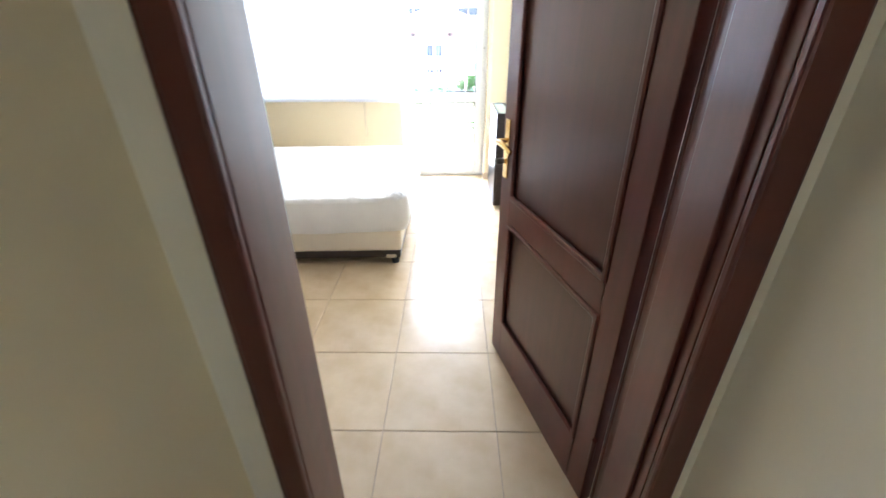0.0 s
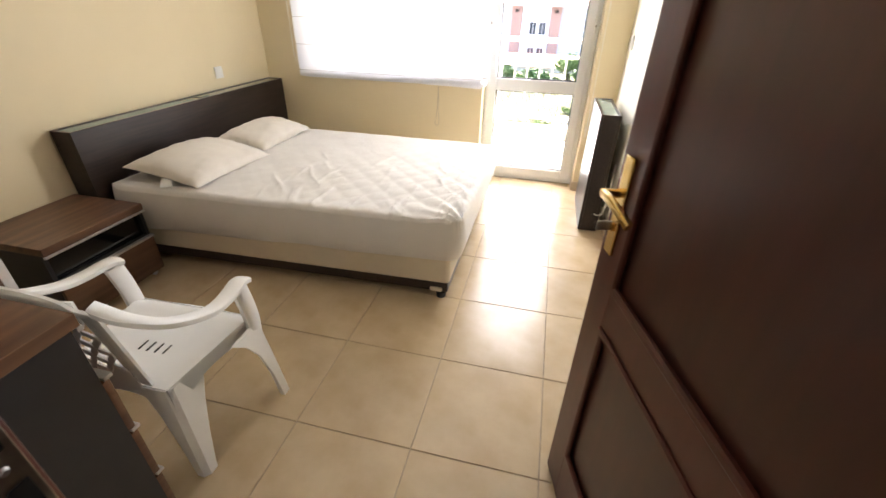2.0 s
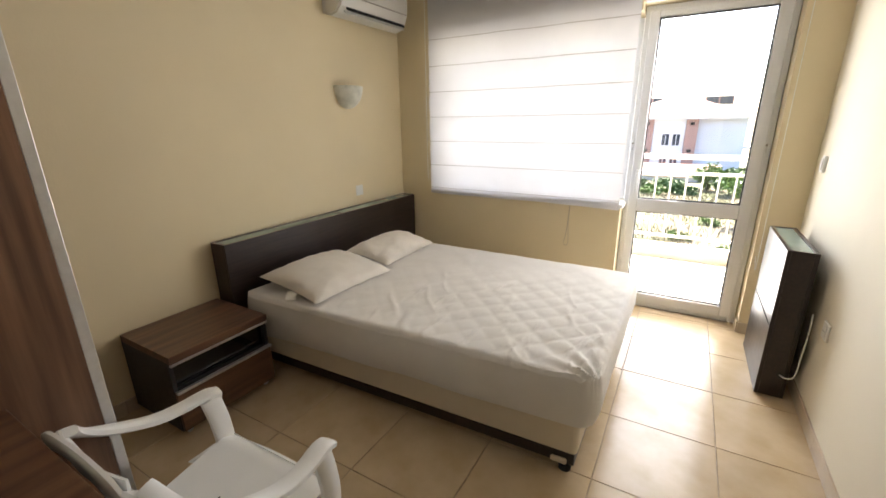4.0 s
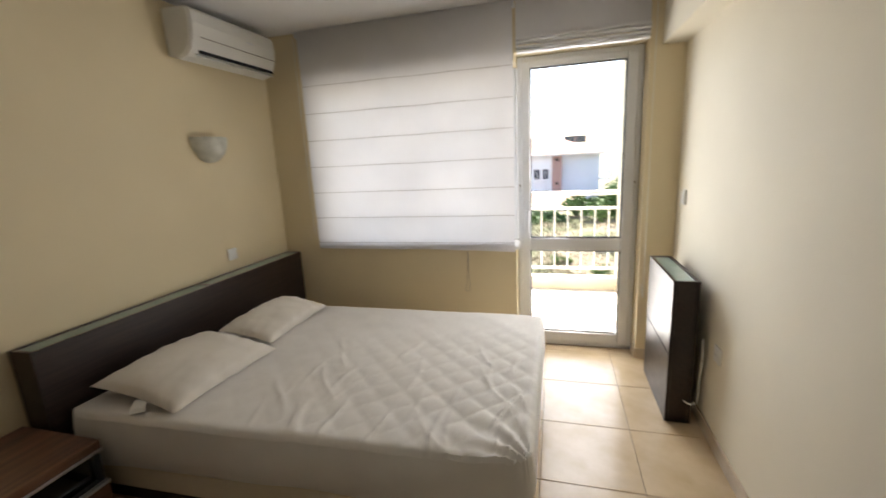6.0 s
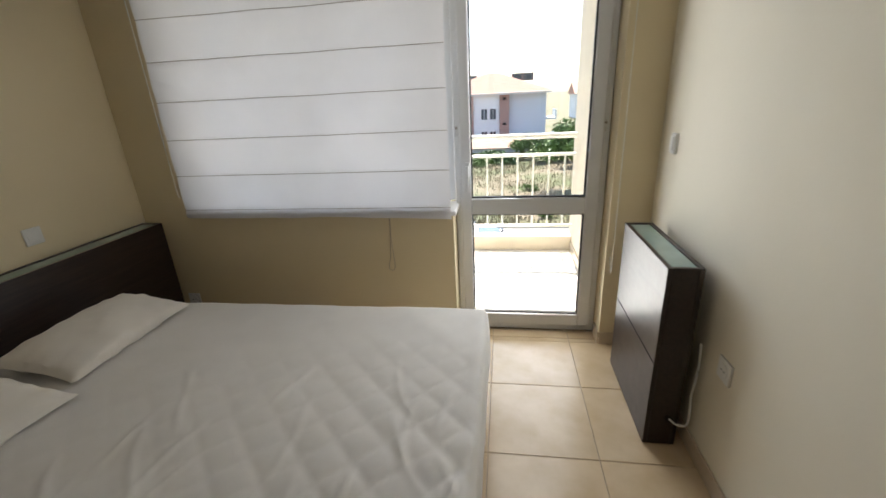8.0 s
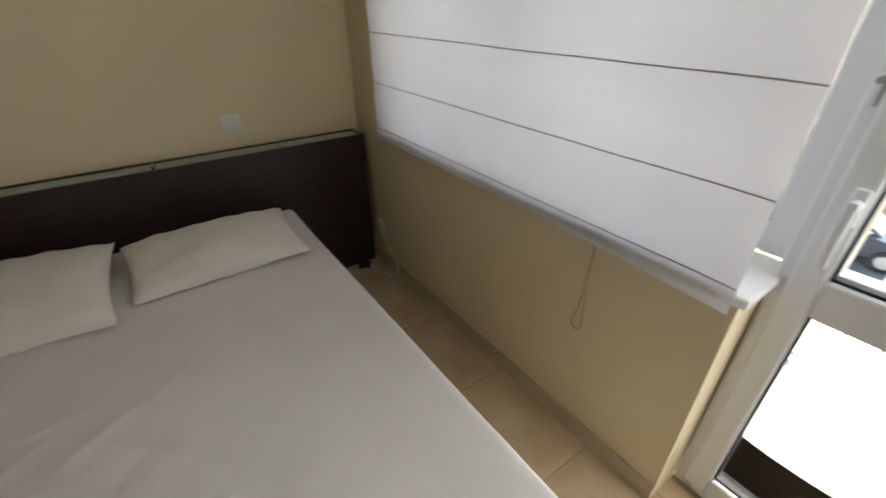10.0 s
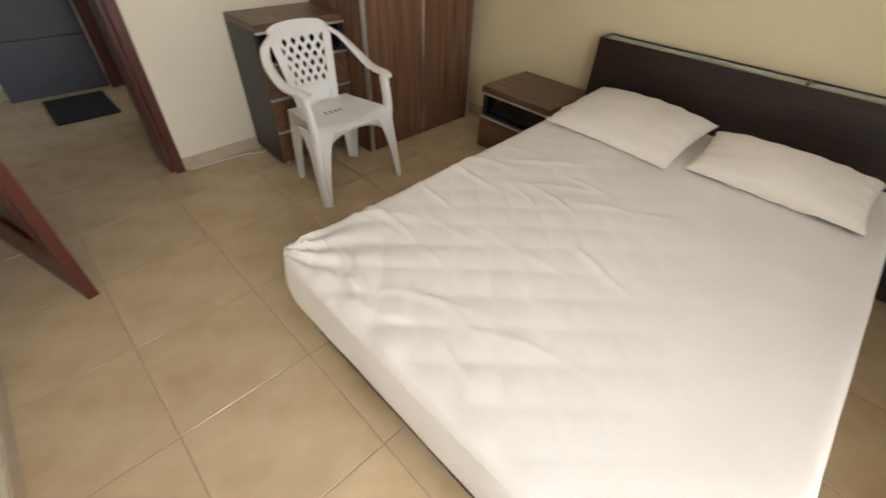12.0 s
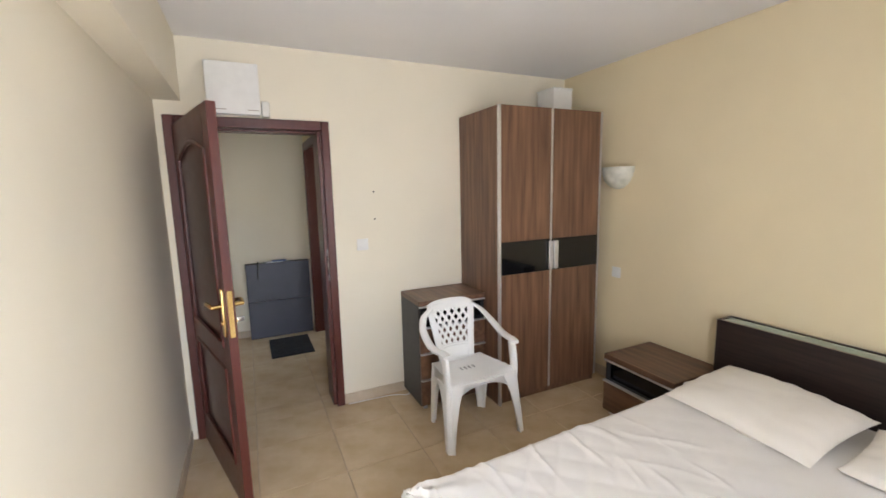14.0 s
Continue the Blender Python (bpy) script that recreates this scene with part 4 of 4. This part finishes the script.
for z in (1.535, 1.342):
    solid("wall_plug", cyl(bmesh.new(), (-0.382, YD - 0.004, z), (-0.382, YD + 0.004, z), 0.006, n=10), DARK_HOLE, "empty screw hole with plug in the wall", "wall plug", "wall plugs")
fb = thing("fuse_box", "white metal fuse box mounted above the door", "fuse box")
part("body", B(0.318, 0.595, YD, YD + 0.075, 2.012, 2.297, 0.006), SWITCH, fb)
part("cover", B(0.314, 0.599, YD + 0.075, YD + 0.087, 2.008, 2.301, 0.004), SWITCH, fb)
for x0, x1 in ((0.325, 0.385), (0.50, 0.57)):
    part("print_bar", B(x0, x1, YD + 0.0865, YD + 0.0878, 2.031, 2.036), SEAM, fb)
jb = thing("junction_box", "small cream plastic box beside the fuse box", "junction box")
part("body", B(0.262, 0.308, YD, YD + 0.05, 2.006, 2.098, 0.008), AC, jb)
wb = thing("storage_box", "white box standing on top of the wardrobe", "box")
part("body", B(-1.960, -1.775, 0.86, 1.06, 2.075, 2.288, 0.004), SWITCH, wb)
part("lid", B(-1.964, -1.771, 0.856, 1.064, 2.288, 2.304, 0.004), SWITCH, wb)
plug = solid("power_plug", sweep(bmesh.new(), smooth_line([(-1.915, 4.05, 0.022), (-1.90, 4.09, 0.024), (-1.885, 4.115, 0.02)], 4), (0.036, 0.036)), RUBBER, "black plug lying on the floor behind the bed", "plug")
bm = sweep(bmesh.new(), smooth_line([(-1.885, 4.115, 0.02), (-1.83, 4.13, 0.006), (-1.75, 4.16, 0.006), (-1.70, 4.195, 0.012), (-1.74, 4.208, 0.06), (-1.82, 4.209, 0.14), (-1.90, 4.207, 0.235)]), (0.007, 0.007), n=8)
solid("cable", bm, WHITE_CABLE, "white mains cable on the floor by the skirting", "cable")
bm = sweep(bmesh.new(), smooth_line([(-0.12, 0.84, 0.006), (-0.30, 0.845, 0.006), (-0.45, 0.86, 0.006), (-0.56, 0.90, 0.006), (-0.60, 0.84, 0.05)]), (0.006, 0.006), n=8)
solid("cable", bm, WHITE_CABLE, "thin white cable along the skirting", "cable")

# ---- hall ----
hp = thing("leaning_panel", "slate-blue laminate panel leaning on the hall wall", "panel")
for z0, z1 in ((0.0, 0.40), (0.402, 0.805)):
    part("board", B(-0.13, 0.505, -1.075, -0.985, z0, z1, 0.003), SLATE, hp)
rem = thing("key_tray", "small blue and white keys and papers on the panel", "clutter")
part("paper", B(0.14, 0.30, -1.06, -1.01, 0.805, 0.815, 0.002), SWITCH, rem)
part("folder", B(0.10, 0.24, -1.05, -1.0, 0.815, 0.828, 0.003), material("folder_blue", (0.06, 0.12, 0.30), 0.5, 0.05), rem)
hk = solid("hanging_cable", sweep(bmesh.new(), smooth_line([(0.38, -0.98, 0.83), (0.385, -0.975, 0.74), (0.39, -0.975, 0.68), (0.385, -0.975, 0.64)]), (0.02, 0.012)), RUBBER, "black charger hanging over the leaning panel", "charger")
mt = solid("door_mat", B(-0.05, 0.34, -0.86, -0.33, 0.0, 0.014, 0.005), MAT, "dark grey pile doormat on the hall floor", "door mat")

# ---- balcony ----
bal = thing("balcony", "sunlit balcony with pale tiled floor and cream side wall", "balcony", kind="structure")
BX0, BX1, BY = -2.6, 0.74, 5.82
part("slab", B(BX0, BX1 + 0.2, YO, BY + 0.16, -0.20, -0.012), BALC, bal)
part("kerb", B(BX0, BX1, BY, BY + 0.13, -0.012, 0.125, 0.006), RENDER_OUT, bal, "cream rendered kerb")
part("side_wall", B(BX1, BX1 + 0.2, YO, BY + 0.16, -0.012, 2.52), RENDER_OUT, bal, "cream rendered side wall")
part("canopy", B(BX0, BX1 + 0.2, YO, 5.72, 2.52, 2.66), RENDER_OUT, bal, "slab of the balcony above")
part("balcony_skirting", B(BX1 - 0.012, BX1, YO, BY, -0.012, 0.07, 0.002), SKIRT, bal)
for i in range(8):
    for j in range(3):
        a, b = BX0 + 0.02 + 0.405 * i, YO + 0.004 + 0.405 * j
        part("tile", B(a, min(a + 0.40, BX1 - 0.014), b, min(b + 0.40, BY - 0.004), -0.012, -0.003), BALC, bal, smooth=False)


def railing():
    ob = thing("balcony_railing", "white painted metal balcony railing with thin balusters", "railing")
    y = BY + 0.03
    part("top_rail", sweep(bmesh.new(), [(BX0, y, 1.045), (BX1 - 0.002, y, 1.045)], (0.055, 0.050), n=14, square=1.0), RAIL, ob)
    part("middle_rail", sweep(bmesh.new(), [(BX0, y, 0.882), (BX1 - 0.002, y, 0.882)], (0.030, 0.030), n=12, square=1.0), RAIL, ob)
    part("lower_rail", sweep(bmesh.new(), [(BX0, y, 0.225), (BX1 - 0.002, y, 0.225)], (0.030, 0.030), n=12, square=1.0), RAIL, ob)
    for x in (-2.45, -1.33, -0.20):
        part("post", cyl(bmesh.new(), (x, y, 0.125), (x, y, 1.025), 0.019, n=12), RAIL, ob)
    base = cyl(bmesh.new(), (0, y, 0.235), (0, y, 0.872), 0.0085, n=8)
    me = mesh_of("baluster", base, RAIL, True)
    x = -2.525
    while x < BX1 - 0.08:
        if min(abs(x - p) for p in (-2.45, -1.33, -0.20)) > 0.04:
            b = new("baluster", me)
            b.parent = ob
            b.location = (x, 0, 0)
        x += 0.138
    return ob


railing()

# ---- outside ----
GZ = -5.0
rng = random.Random(11)
bm = bmesh.new()
n = 60
gv = []
for j in range(n + 1):
    v = j / n
    y = 4.9 + 2400 * v ** 4
    row = []
    for i in range(n + 1):
        u = -1 + 2 * i / n
        x = math.copysign(abs(u) ** 3, u) * 2000
        bump = 0.25 * noise.noise((x * 0.08, y * 0.08, 0)) if y > 26 and y < 90 else 0
        row.append(bm.verts.new((x, y, GZ - 0.04 + bump)))
    gv.append(row)
for a, b in zip(gv, gv[1:]):
    for i in range(n):
        bm.faces.new((a[i], a[i + 1], b[i + 1], b[i]))
solid("ground", bm, GRASS, "dry grass field with green patches", "ground", kind="structure")
solid("road", B(-60, 60, 16.2, 22.3, GZ - 0.3, GZ + 0.02), ASPHALT, "worn grey asphalt road", "road", kind="structure", smooth=False)
solid("kerb", B(-60, 60, 22.3, 22.5, GZ - 0.3, GZ + 0.14, 0.02), KERB, "concrete kerb along the field", "kerb", kind="structure")
solid("pavement", B(-60, 60, 13.5, 16.2, GZ - 0.3, GZ + 0.13, 0.02), KERB, "grey pavement beside the road", "pavement", kind="structure")


def tufts(count):
    V, F = [], []
    for _ in range(count):
        y = 23 + rng.random() ** 1.5 * 24
        x = rng.uniform(-9, 14)
        if noise.noise((x * 0.25, y * 0.25, 4)) < -0.15 and rng.random() < 0.7:
            continue
        h, w, a = rng.uniform(0.12, 0.42), rng.uniform(0.02, 0.05), rng.uniform(0, 6.28)
        dx, dy = math.cos(a) * w, math.sin(a) * w
        lx, ly = rng.uniform(-.2, .2), rng.uniform(-.2, .2)
        k = len(V)
        z = GZ - 0.12
        V += [(x - dx, y - dy, z), (x + dx, y + dy, z), (x + lx, y + ly, z + h)]
        F.append((k, k + 1, k + 2))
    me = bpy.data.meshes.new("grass")
    me.from_pydata(V, [], F)
    me.materials.append(BLADE)
    return tagged(new("grass", me), "dry yellow grass tufts in the field", "grass", kind="stuff")


tufts(26000)


def leaf_cloud(centre, size, count, leaf, seed):
    """Leaves set in uneven clumps round a centre."""
    r = random.Random(seed)
    clumps = []
    for _ in range(14):
        d = Vector((r.gauss(0, 1), r.gauss(0, 1), r.gauss(0, 0.8)))
        d = d.normalized() * r.uniform(0.3, 0.85)
        clumps.append((Vector((d.x * size[0], d.y * size[1], d.z * size[2])), r.uniform(0.25, 0.48)))
    V, F = [], []
    for _ in range(count):
        c, s = r.choice(clumps)
        d = Vector((r.gauss(0, 1), r.gauss(0, 1), r.gauss(0, 1))).normalized() * (r.random() ** 0.4) * s
        p = Vector(centre) + c + Vector((d.x * size[0], d.y * size[1], d.z * size[2]))
        a, b = Vector((r.gauss(0, 1), r.gauss(0, 1), r.gauss(0, 1))).normalized(), Vector((r.gauss(0, 1), r.gauss(0, 1), r.gauss(0, 1)))
        b = a.cross(b).normalized()
        l = leaf * r.uniform(0.6, 1.3)
        k = len(V)
        V += [tuple(p - a * l), tuple(p + b * l * 0.45), tuple(p + a * l), tuple(p - b * l * 0.45)]
        F.append((k, k + 1, k + 2, k + 3))
    return V, F


def tree(name, label, category, x, y, height, size, leaf, count, seed, mat, group=""):
    ob = thing(name, label, category, (x, y, GZ - 0.15), group=group)
    r = random.Random(seed)
    mid = height - size[2] * 0.85
    bm = bmesh.new()
    sweep(bm, smooth_line([(0, 0, 0), (0.05, 0.03, mid * 0.5), (0, 0, mid)], 3), [(0.16 - 0.012 * i, 0.16 - 0.012 * i) for i in range(7)], up=(0, 1, 0), n=8, square=1.0)
    for _ in range(6):
        a = r.uniform(0, 6.28)
        sweep(bm, [(0, 0, mid * 0.55), (math.cos(a) * size[0] * 0.3, math.sin(a) * size[1] * 0.3, mid * 0.85), (math.cos(a) * size[0] * 0.6, math.sin(a) * size[1] * 0.6, mid + size[2] * 0.3)], [(0.07, 0.07), (0.05, 0.05), (0.02, 0.02)], up=(0.3, 1, 0), n=6, square=1.0)
    part("trunk", bm, BARK, ob)
    V, F = leaf_cloud((0, 0, mid), size, count, leaf, seed)
    me = bpy.data.meshes.new("crown")
    me.from_pydata(V, [], F)
    me.materials.append(mat)
    c = new("crown", me)
    c.parent = ob
    return ob


for i in range(16):
    x = -7 + i * 1.5 + rng.uniform(-0.5, 0.5)
    tree("bush", "dense dark green bush at the field's far edge", "bush", x, 45 + rng.uniform(-2.5, 2.5), rng.uniform(1.0, 1.5) + (1.2 if x > 2 else 0), (1.7, 1.4, rng.uniform(0.65, 0.9) + (0.6 if x > 2 else 0)), 0.16, 1500, 20 + i, LEAF if i % 3 else LEAF_LIGHT, "bushes along the field")
tree("tree", "leafy green tree beside the field", "tree", 4.9, 31.5, 4.4, (2.4, 2.0, 1.7), 0.13, 5200, 71, LEAF_LIGHT)
tree("tree", "dark green spreading tree beside the field", "tree", 7.2, 41.0, 4.6, (3.4, 2.6, 2.1), 0.15, 5200, 72, LEAF)
for k, (x, y) in enumerate(((2.4, 24.4), (0.3, 26.5), (4.6, 25.3), (1.9, 31.0))):
    tree("weed_clump", "low green weeds growing beside the kerb", "weeds", x, y, 0.65, (0.8, 0.55, 0.42), 0.08, 700, 90 + k, LEAF_LIGHT, "weeds in the field")


def car(label, x, y, rz, paint, shade):
    ob = thing("car", label, "car", (x, y, GZ + 0.02), rz, group="parked cars")
    low = [(-2.05, 0.28), (2.05, 0.28), (2.12, 0.48), (2.05, 0.66), (1.75, 0.76), (1.0, 0.86), (-1.85, 0.90), (-2.08, 0.80), (-2.12, 0.50)]
    bm = profile(bmesh.new(), low, "y", -0.84, 0.84)
    bmesh.ops.bevel(bm, geom=bm.edges[:], offset=0.07, segments=3, affect="EDGES")
    part("body", bm, paint, ob)
    cab = [(-1.80, 0.86), (1.05, 0.84), (0.25, 1.36), (-0.15, 1.42), (-1.0, 1.40), (-1.45, 1.30)]
    bm = profile(bmesh.new(), cab, "y", -0.72, 0.72)
    for v in bm.verts:
        if v.co.z > 1.2:
            v.co.y *= 0.82
    bmesh.ops.bevel(bm, geom=bm.edges[:], offset=0.05, segments=2, affect="EDGES")
    part("cabin", bm, PANE_FAR, ob, "dark tinted windows")
    part("roof", B(-1.05, 0.12, -0.57, 0.57, 1.395, 1.44, 0.02), paint, ob)
    if shade:
        bm = bmesh.new()
        q = [bm.verts.new(p) for p in ((1.02, -0.60, 0.885), (1.02, 0.60, 0.885), (0.30, 0.54, 1.365), (0.30, -0.54, 1.365))]
        bm.faces.new(q)
        bmesh.ops.solidify(bm, geom=bm.faces[:], thickness=0.03)
        part("sunshade", bm, SHADE_FOIL, ob, "pale sunshade on the windscreen")
    for px in (-1.30, 1.32):
        for py in (-0.80, 0.80):
            t = part("tyre", cyl(bmesh.new(), (px, py - 0.09, 0.30), (px, py + 0.09, 0.30), 0.30, n=24), RUBBER, ob)
            part("rim", cyl(bmesh.new(), (px, py - 0.10, 0.30), (px, py + 0.10, 0.30), 0.18, n=16), SILVER, t)
    for py in (-0.62, 0.62):
        part("headlight", B(1.86, 2.09, py - 0.16, py + 0.16, 0.58, 0.72, 0.03), PANE_FAR, ob)
        part("tail_light", B(-2.11, -1.98, py - 0.12, py + 0.12, 0.66, 0.82, 0.02), PINK, ob)
        part("mirror", B(0.72, 0.86, math.copysign(0.84, py) - 0.06, math.copysign(0.84, py) + 0.06, 0.88, 1.0, 0.02), paint, ob)
    return ob


car("dark parked hatchback with a windscreen sunshade", -2.0, 19.2, 0, CAR_PAINT, True)
car("blue parked car on the road", 4.6, 17.9, 0, CAR_BLUE, False)


def apartment_building():
    ob = thing("apartment_building", "pale apartment house with pink pillars and hipped clay roof", "building")
    x0, x1, y0, y1, z0, ze = -9.0, 5.5, 60.0, 71.0, -6.0, 1.25
    part("wall", B(x0, x1, y0, y1, z0, ze), FACADE, ob, smooth=False)
    part("centre_bay", B(-3.9, -0.5, y0 - 0.35, y0 - 0.003, z0, ze), FACADE_W, ob, smooth=False)
    for cx in (-4.55, 0.15):
        p = part("pillar", B(cx - 0.62, cx + 0.62, y0 - 0.6, y0 - 0.003, z0, ze - 0.02), PINK, ob, "pink rendered pillar", smooth=False)
        for z in (0.75, -2.35, -5.0):
            part("vent", B(cx - 0.22, cx + 0.22, y0 - 0.66, y0 - 0.6, z - 0.17, z + 0.17), DARK_HOLE, p)
    for z in (-1.75, -4.60):
        for a in (-2.85, -1.70):
            w = part("window", B(a, a + 0.75, y0 - 0.40, y0 - 0.353, z, z + 1.3), PANE_FAR, ob)
            part("frame", B(a + 0.345, a + 0.405, y0 - 0.44, y0 - 0.40, z, z + 1.3), FACADE_W, w)
            part("sill", B(a - 0.08, a + 0.83, y0 - 0.50, y0 - 0.353, z - 0.10, z - 0.01), FACADE_W, w)
    part("eaves", B(x0 - 0.6, x1 + 0.6, y0 - 1.0, y1 + 0.6, ze, ze + 0.22), FACADE_W, ob)
    bm = bmesh.new()
    zr = 4.1
    lo = [bm.verts.new(p) for p in ((x0 - 0.7, y0 - 1.1, ze + 0.22), (x1 + 0.7, y0 - 1.1, ze + 0.22), (x1 + 0.7, y1 + 0.7, ze + 0.22), (x0 - 0.7, y1 + 0.7, ze + 0.22))]
    hi = [bm.verts.new(p) for p in ((-2.4, 65.0, zr), (-0.6, 65.0, zr))]
    for f in ((lo[0], lo[1], hi[1], hi[0]), (lo[1], lo[2], hi[1]), (lo[2], lo[3], hi[0], hi[1]), (lo[3], lo[0], hi[0]), lo[::-1]):
        bm.faces.new(f)
    roof = part("roof", bm, ROOF, ob, "hipped red clay tile roof", smooth=False)
    for k in range(1, 14):
        f = k / 14
        a, b = lo_hi(x0 - 0.7, -2.4, f), lo_hi(x1 + 0.7, -0.6, f)
        y, z = lo_hi(y0 - 1.1, 65.0, f), lo_hi(ze + 0.22, zr, f)
        part("tile_course", B(a, b, y - 0.02, y + 0.10, z, z + 0.03), ROOF, roof, smooth=False)
    for a, b in ((-6.2, -3.8), (1.2, 4.2)):
        s = part("solar_collector", B(a, b, 67.0, 67.2, 3.0, 4.0), PANE_FAR, ob, "dark solar collectors on the roof")
        for k in range(3):
            part("bar", B(a + (b - a) * k / 2 - 0.06, a + (b - a) * k / 2 + 0.06, 66.9, 67.0, 2.8, 4.05), PINK, s)
    for z in (-1.9, -4.9):
        bl = part("balcony", B(x1, x1 + 1.5, y0 + 1.0, y0 + 5.0, z - 0.2, z), FACADE_W, ob)
        part("balustrade", B(x1 + 1.35, x1 + 1.5, y0 + 1.0, y0 + 5.0, z, z + 1.0), FACADE_W, bl)
    return ob


def lo_hi(a, b, f):
    return a + (b - a) * f


apartment_building()
low = thing("low_house", "low outbuilding with a red clay tile roof", "building")
part("wall", B(-12, 3.0, 52.0, 56.0, -6.0, -4.4), FACADE_W, low, smooth=False)
bm = profile(bmesh.new(), [(51.4, -4.5), (56.5, -4.5), (54.0, -3.4)], "x", -12.4, 3.4)
part("roof", bm, ROOF, low, smooth=False)
house = thing("distant_house", "far pale house with a red roof", "building")
part("wall", B(17, 30, 110, 120, -6, 0.5), FACADE_W, house, smooth=False)
part("roof", profile(bmesh.new(), [(109, 0.5), (121, 0.5), (115, 3.2)], "x", 16.5, 30.5), ROOF, house, smooth=False)
for z in (-1.6, -4.6):
    for k in range(4):
        part("window", B(18.5 + 3 * k, 19.7 + 3 * k, 109.93, 110.0, z, z + 1.4), PANE_FAR, house)

# ---- skirting and floor tiles ----
TX, TY, TS, GAP = 0.050, 2.010, 0.45, 0.0035
tile_meshes = {}


def tile_mesh(w, d, h, mat, name):
    key = (round(w, 3), round(d, 3), round(h, 3), name)
    if key not in tile_meshes:
        bm = bmesh.new()
        c = 0.0015
        lo = [bm.verts.new(p) for p in ((0, 0, 0), (w, 0, 0), (w, d, 0), (0, d, 0))]
        mi = [bm.verts.new(p) for p in ((0, 0, h - c), (w, 0, h - c), (w, d, h - c), (0, d, h - c))]
        hi = [bm.verts.new(p) for p in ((c, c, h), (w - c, c, h), (w - c, d - c, h), (c, d - c, h))]
        for a, b in ((lo, mi), (mi, hi)):
            for i in range(4):
                bm.faces.new((a[i], a[(i + 1) % 4], b[(i + 1) % 4], b[i]))
        bm.faces.new(hi)
        tile_meshes[key] = mesh_of(name, bm, mat)
    return tile_meshes[key]


def lay_tiles(x0, x1, y0, y1):
    i0, j0 = math.floor((x0 - TX) / TS), math.floor((y0 - TY) / TS)
    for i in range(i0, math.ceil((x1 - TX) / TS)):
        for j in range(j0, math.ceil((y1 - TY) / TS)):
            a, b = max(x0, TX + i * TS + GAP / 2), min(x1, TX + (i + 1) * TS - GAP / 2)
            c, d = max(y0, TY + j * TS + GAP / 2), min(y1, TY + (j + 1) * TS - GAP / 2)
            if b - a > 0.01 and d - c > 0.01:
                t = new("tile", tile_mesh(b - a, d - c, 0.0045, TILE, "tile"))
                t.location = (a, c, -0.0045)
                t.parent = floor


lay_tiles(XL, XR, YD, YW)
lay_tiles(OX0, OX1, YW, 4.345)
lay_tiles(DX0, DX1, YH, YD)
lay_tiles(HX0, XR, HY, YH)
lay_tiles(-1.60, HX0, -0.92, -0.12)

skirting = thing("baseboard", "low beige tile skirting along the walls", "skirting", kind="structure")


def skirt(axis, fixed, a, b, out):
    """Skirting tiles along a wall; out is the side on which they stand."""
    s = a
    while s < b - 0.005:
        e = min(b, s + TS)
        T, H = 0.009, 0.075
        if axis == "x":
            me = tile_mesh(e - s - 0.002, T, H, SKIRT, "skirting_tile")
            loc = (s, fixed if out > 0 else fixed - T, 0)
        else:
            me = tile_mesh(T, e - s - 0.002, H, SKIRT, "skirting_tile")
            loc = (fixed if out > 0 else fixed - T, s, 0)
        t = new("skirting_tile", me)
        t.location = loc
        t.parent = skirting
        s = e


skirt("y", XL, YD + 0.01, YW - 0.01, 1)
skirt("y", XR, YD + 0.03, YW - 0.01, -1)
skirt("x", YD, XL, DX0 - 0.053, 1)
skirt("x", YW, XL, OX0, -1)
skirt("x", YW, OX1, XR, -1)
skirt("y", OX1, YW, 4.34, -1)
skirt("y", HX0, -0.05, YH - 0.03, 1)
skirt("y", HX0, HY, -0.99, 1)
skirt("x", HY, HX0 + 0.01, XR, 1)
skirt("y", XR, HY + 0.01, YH - 0.03, -1)
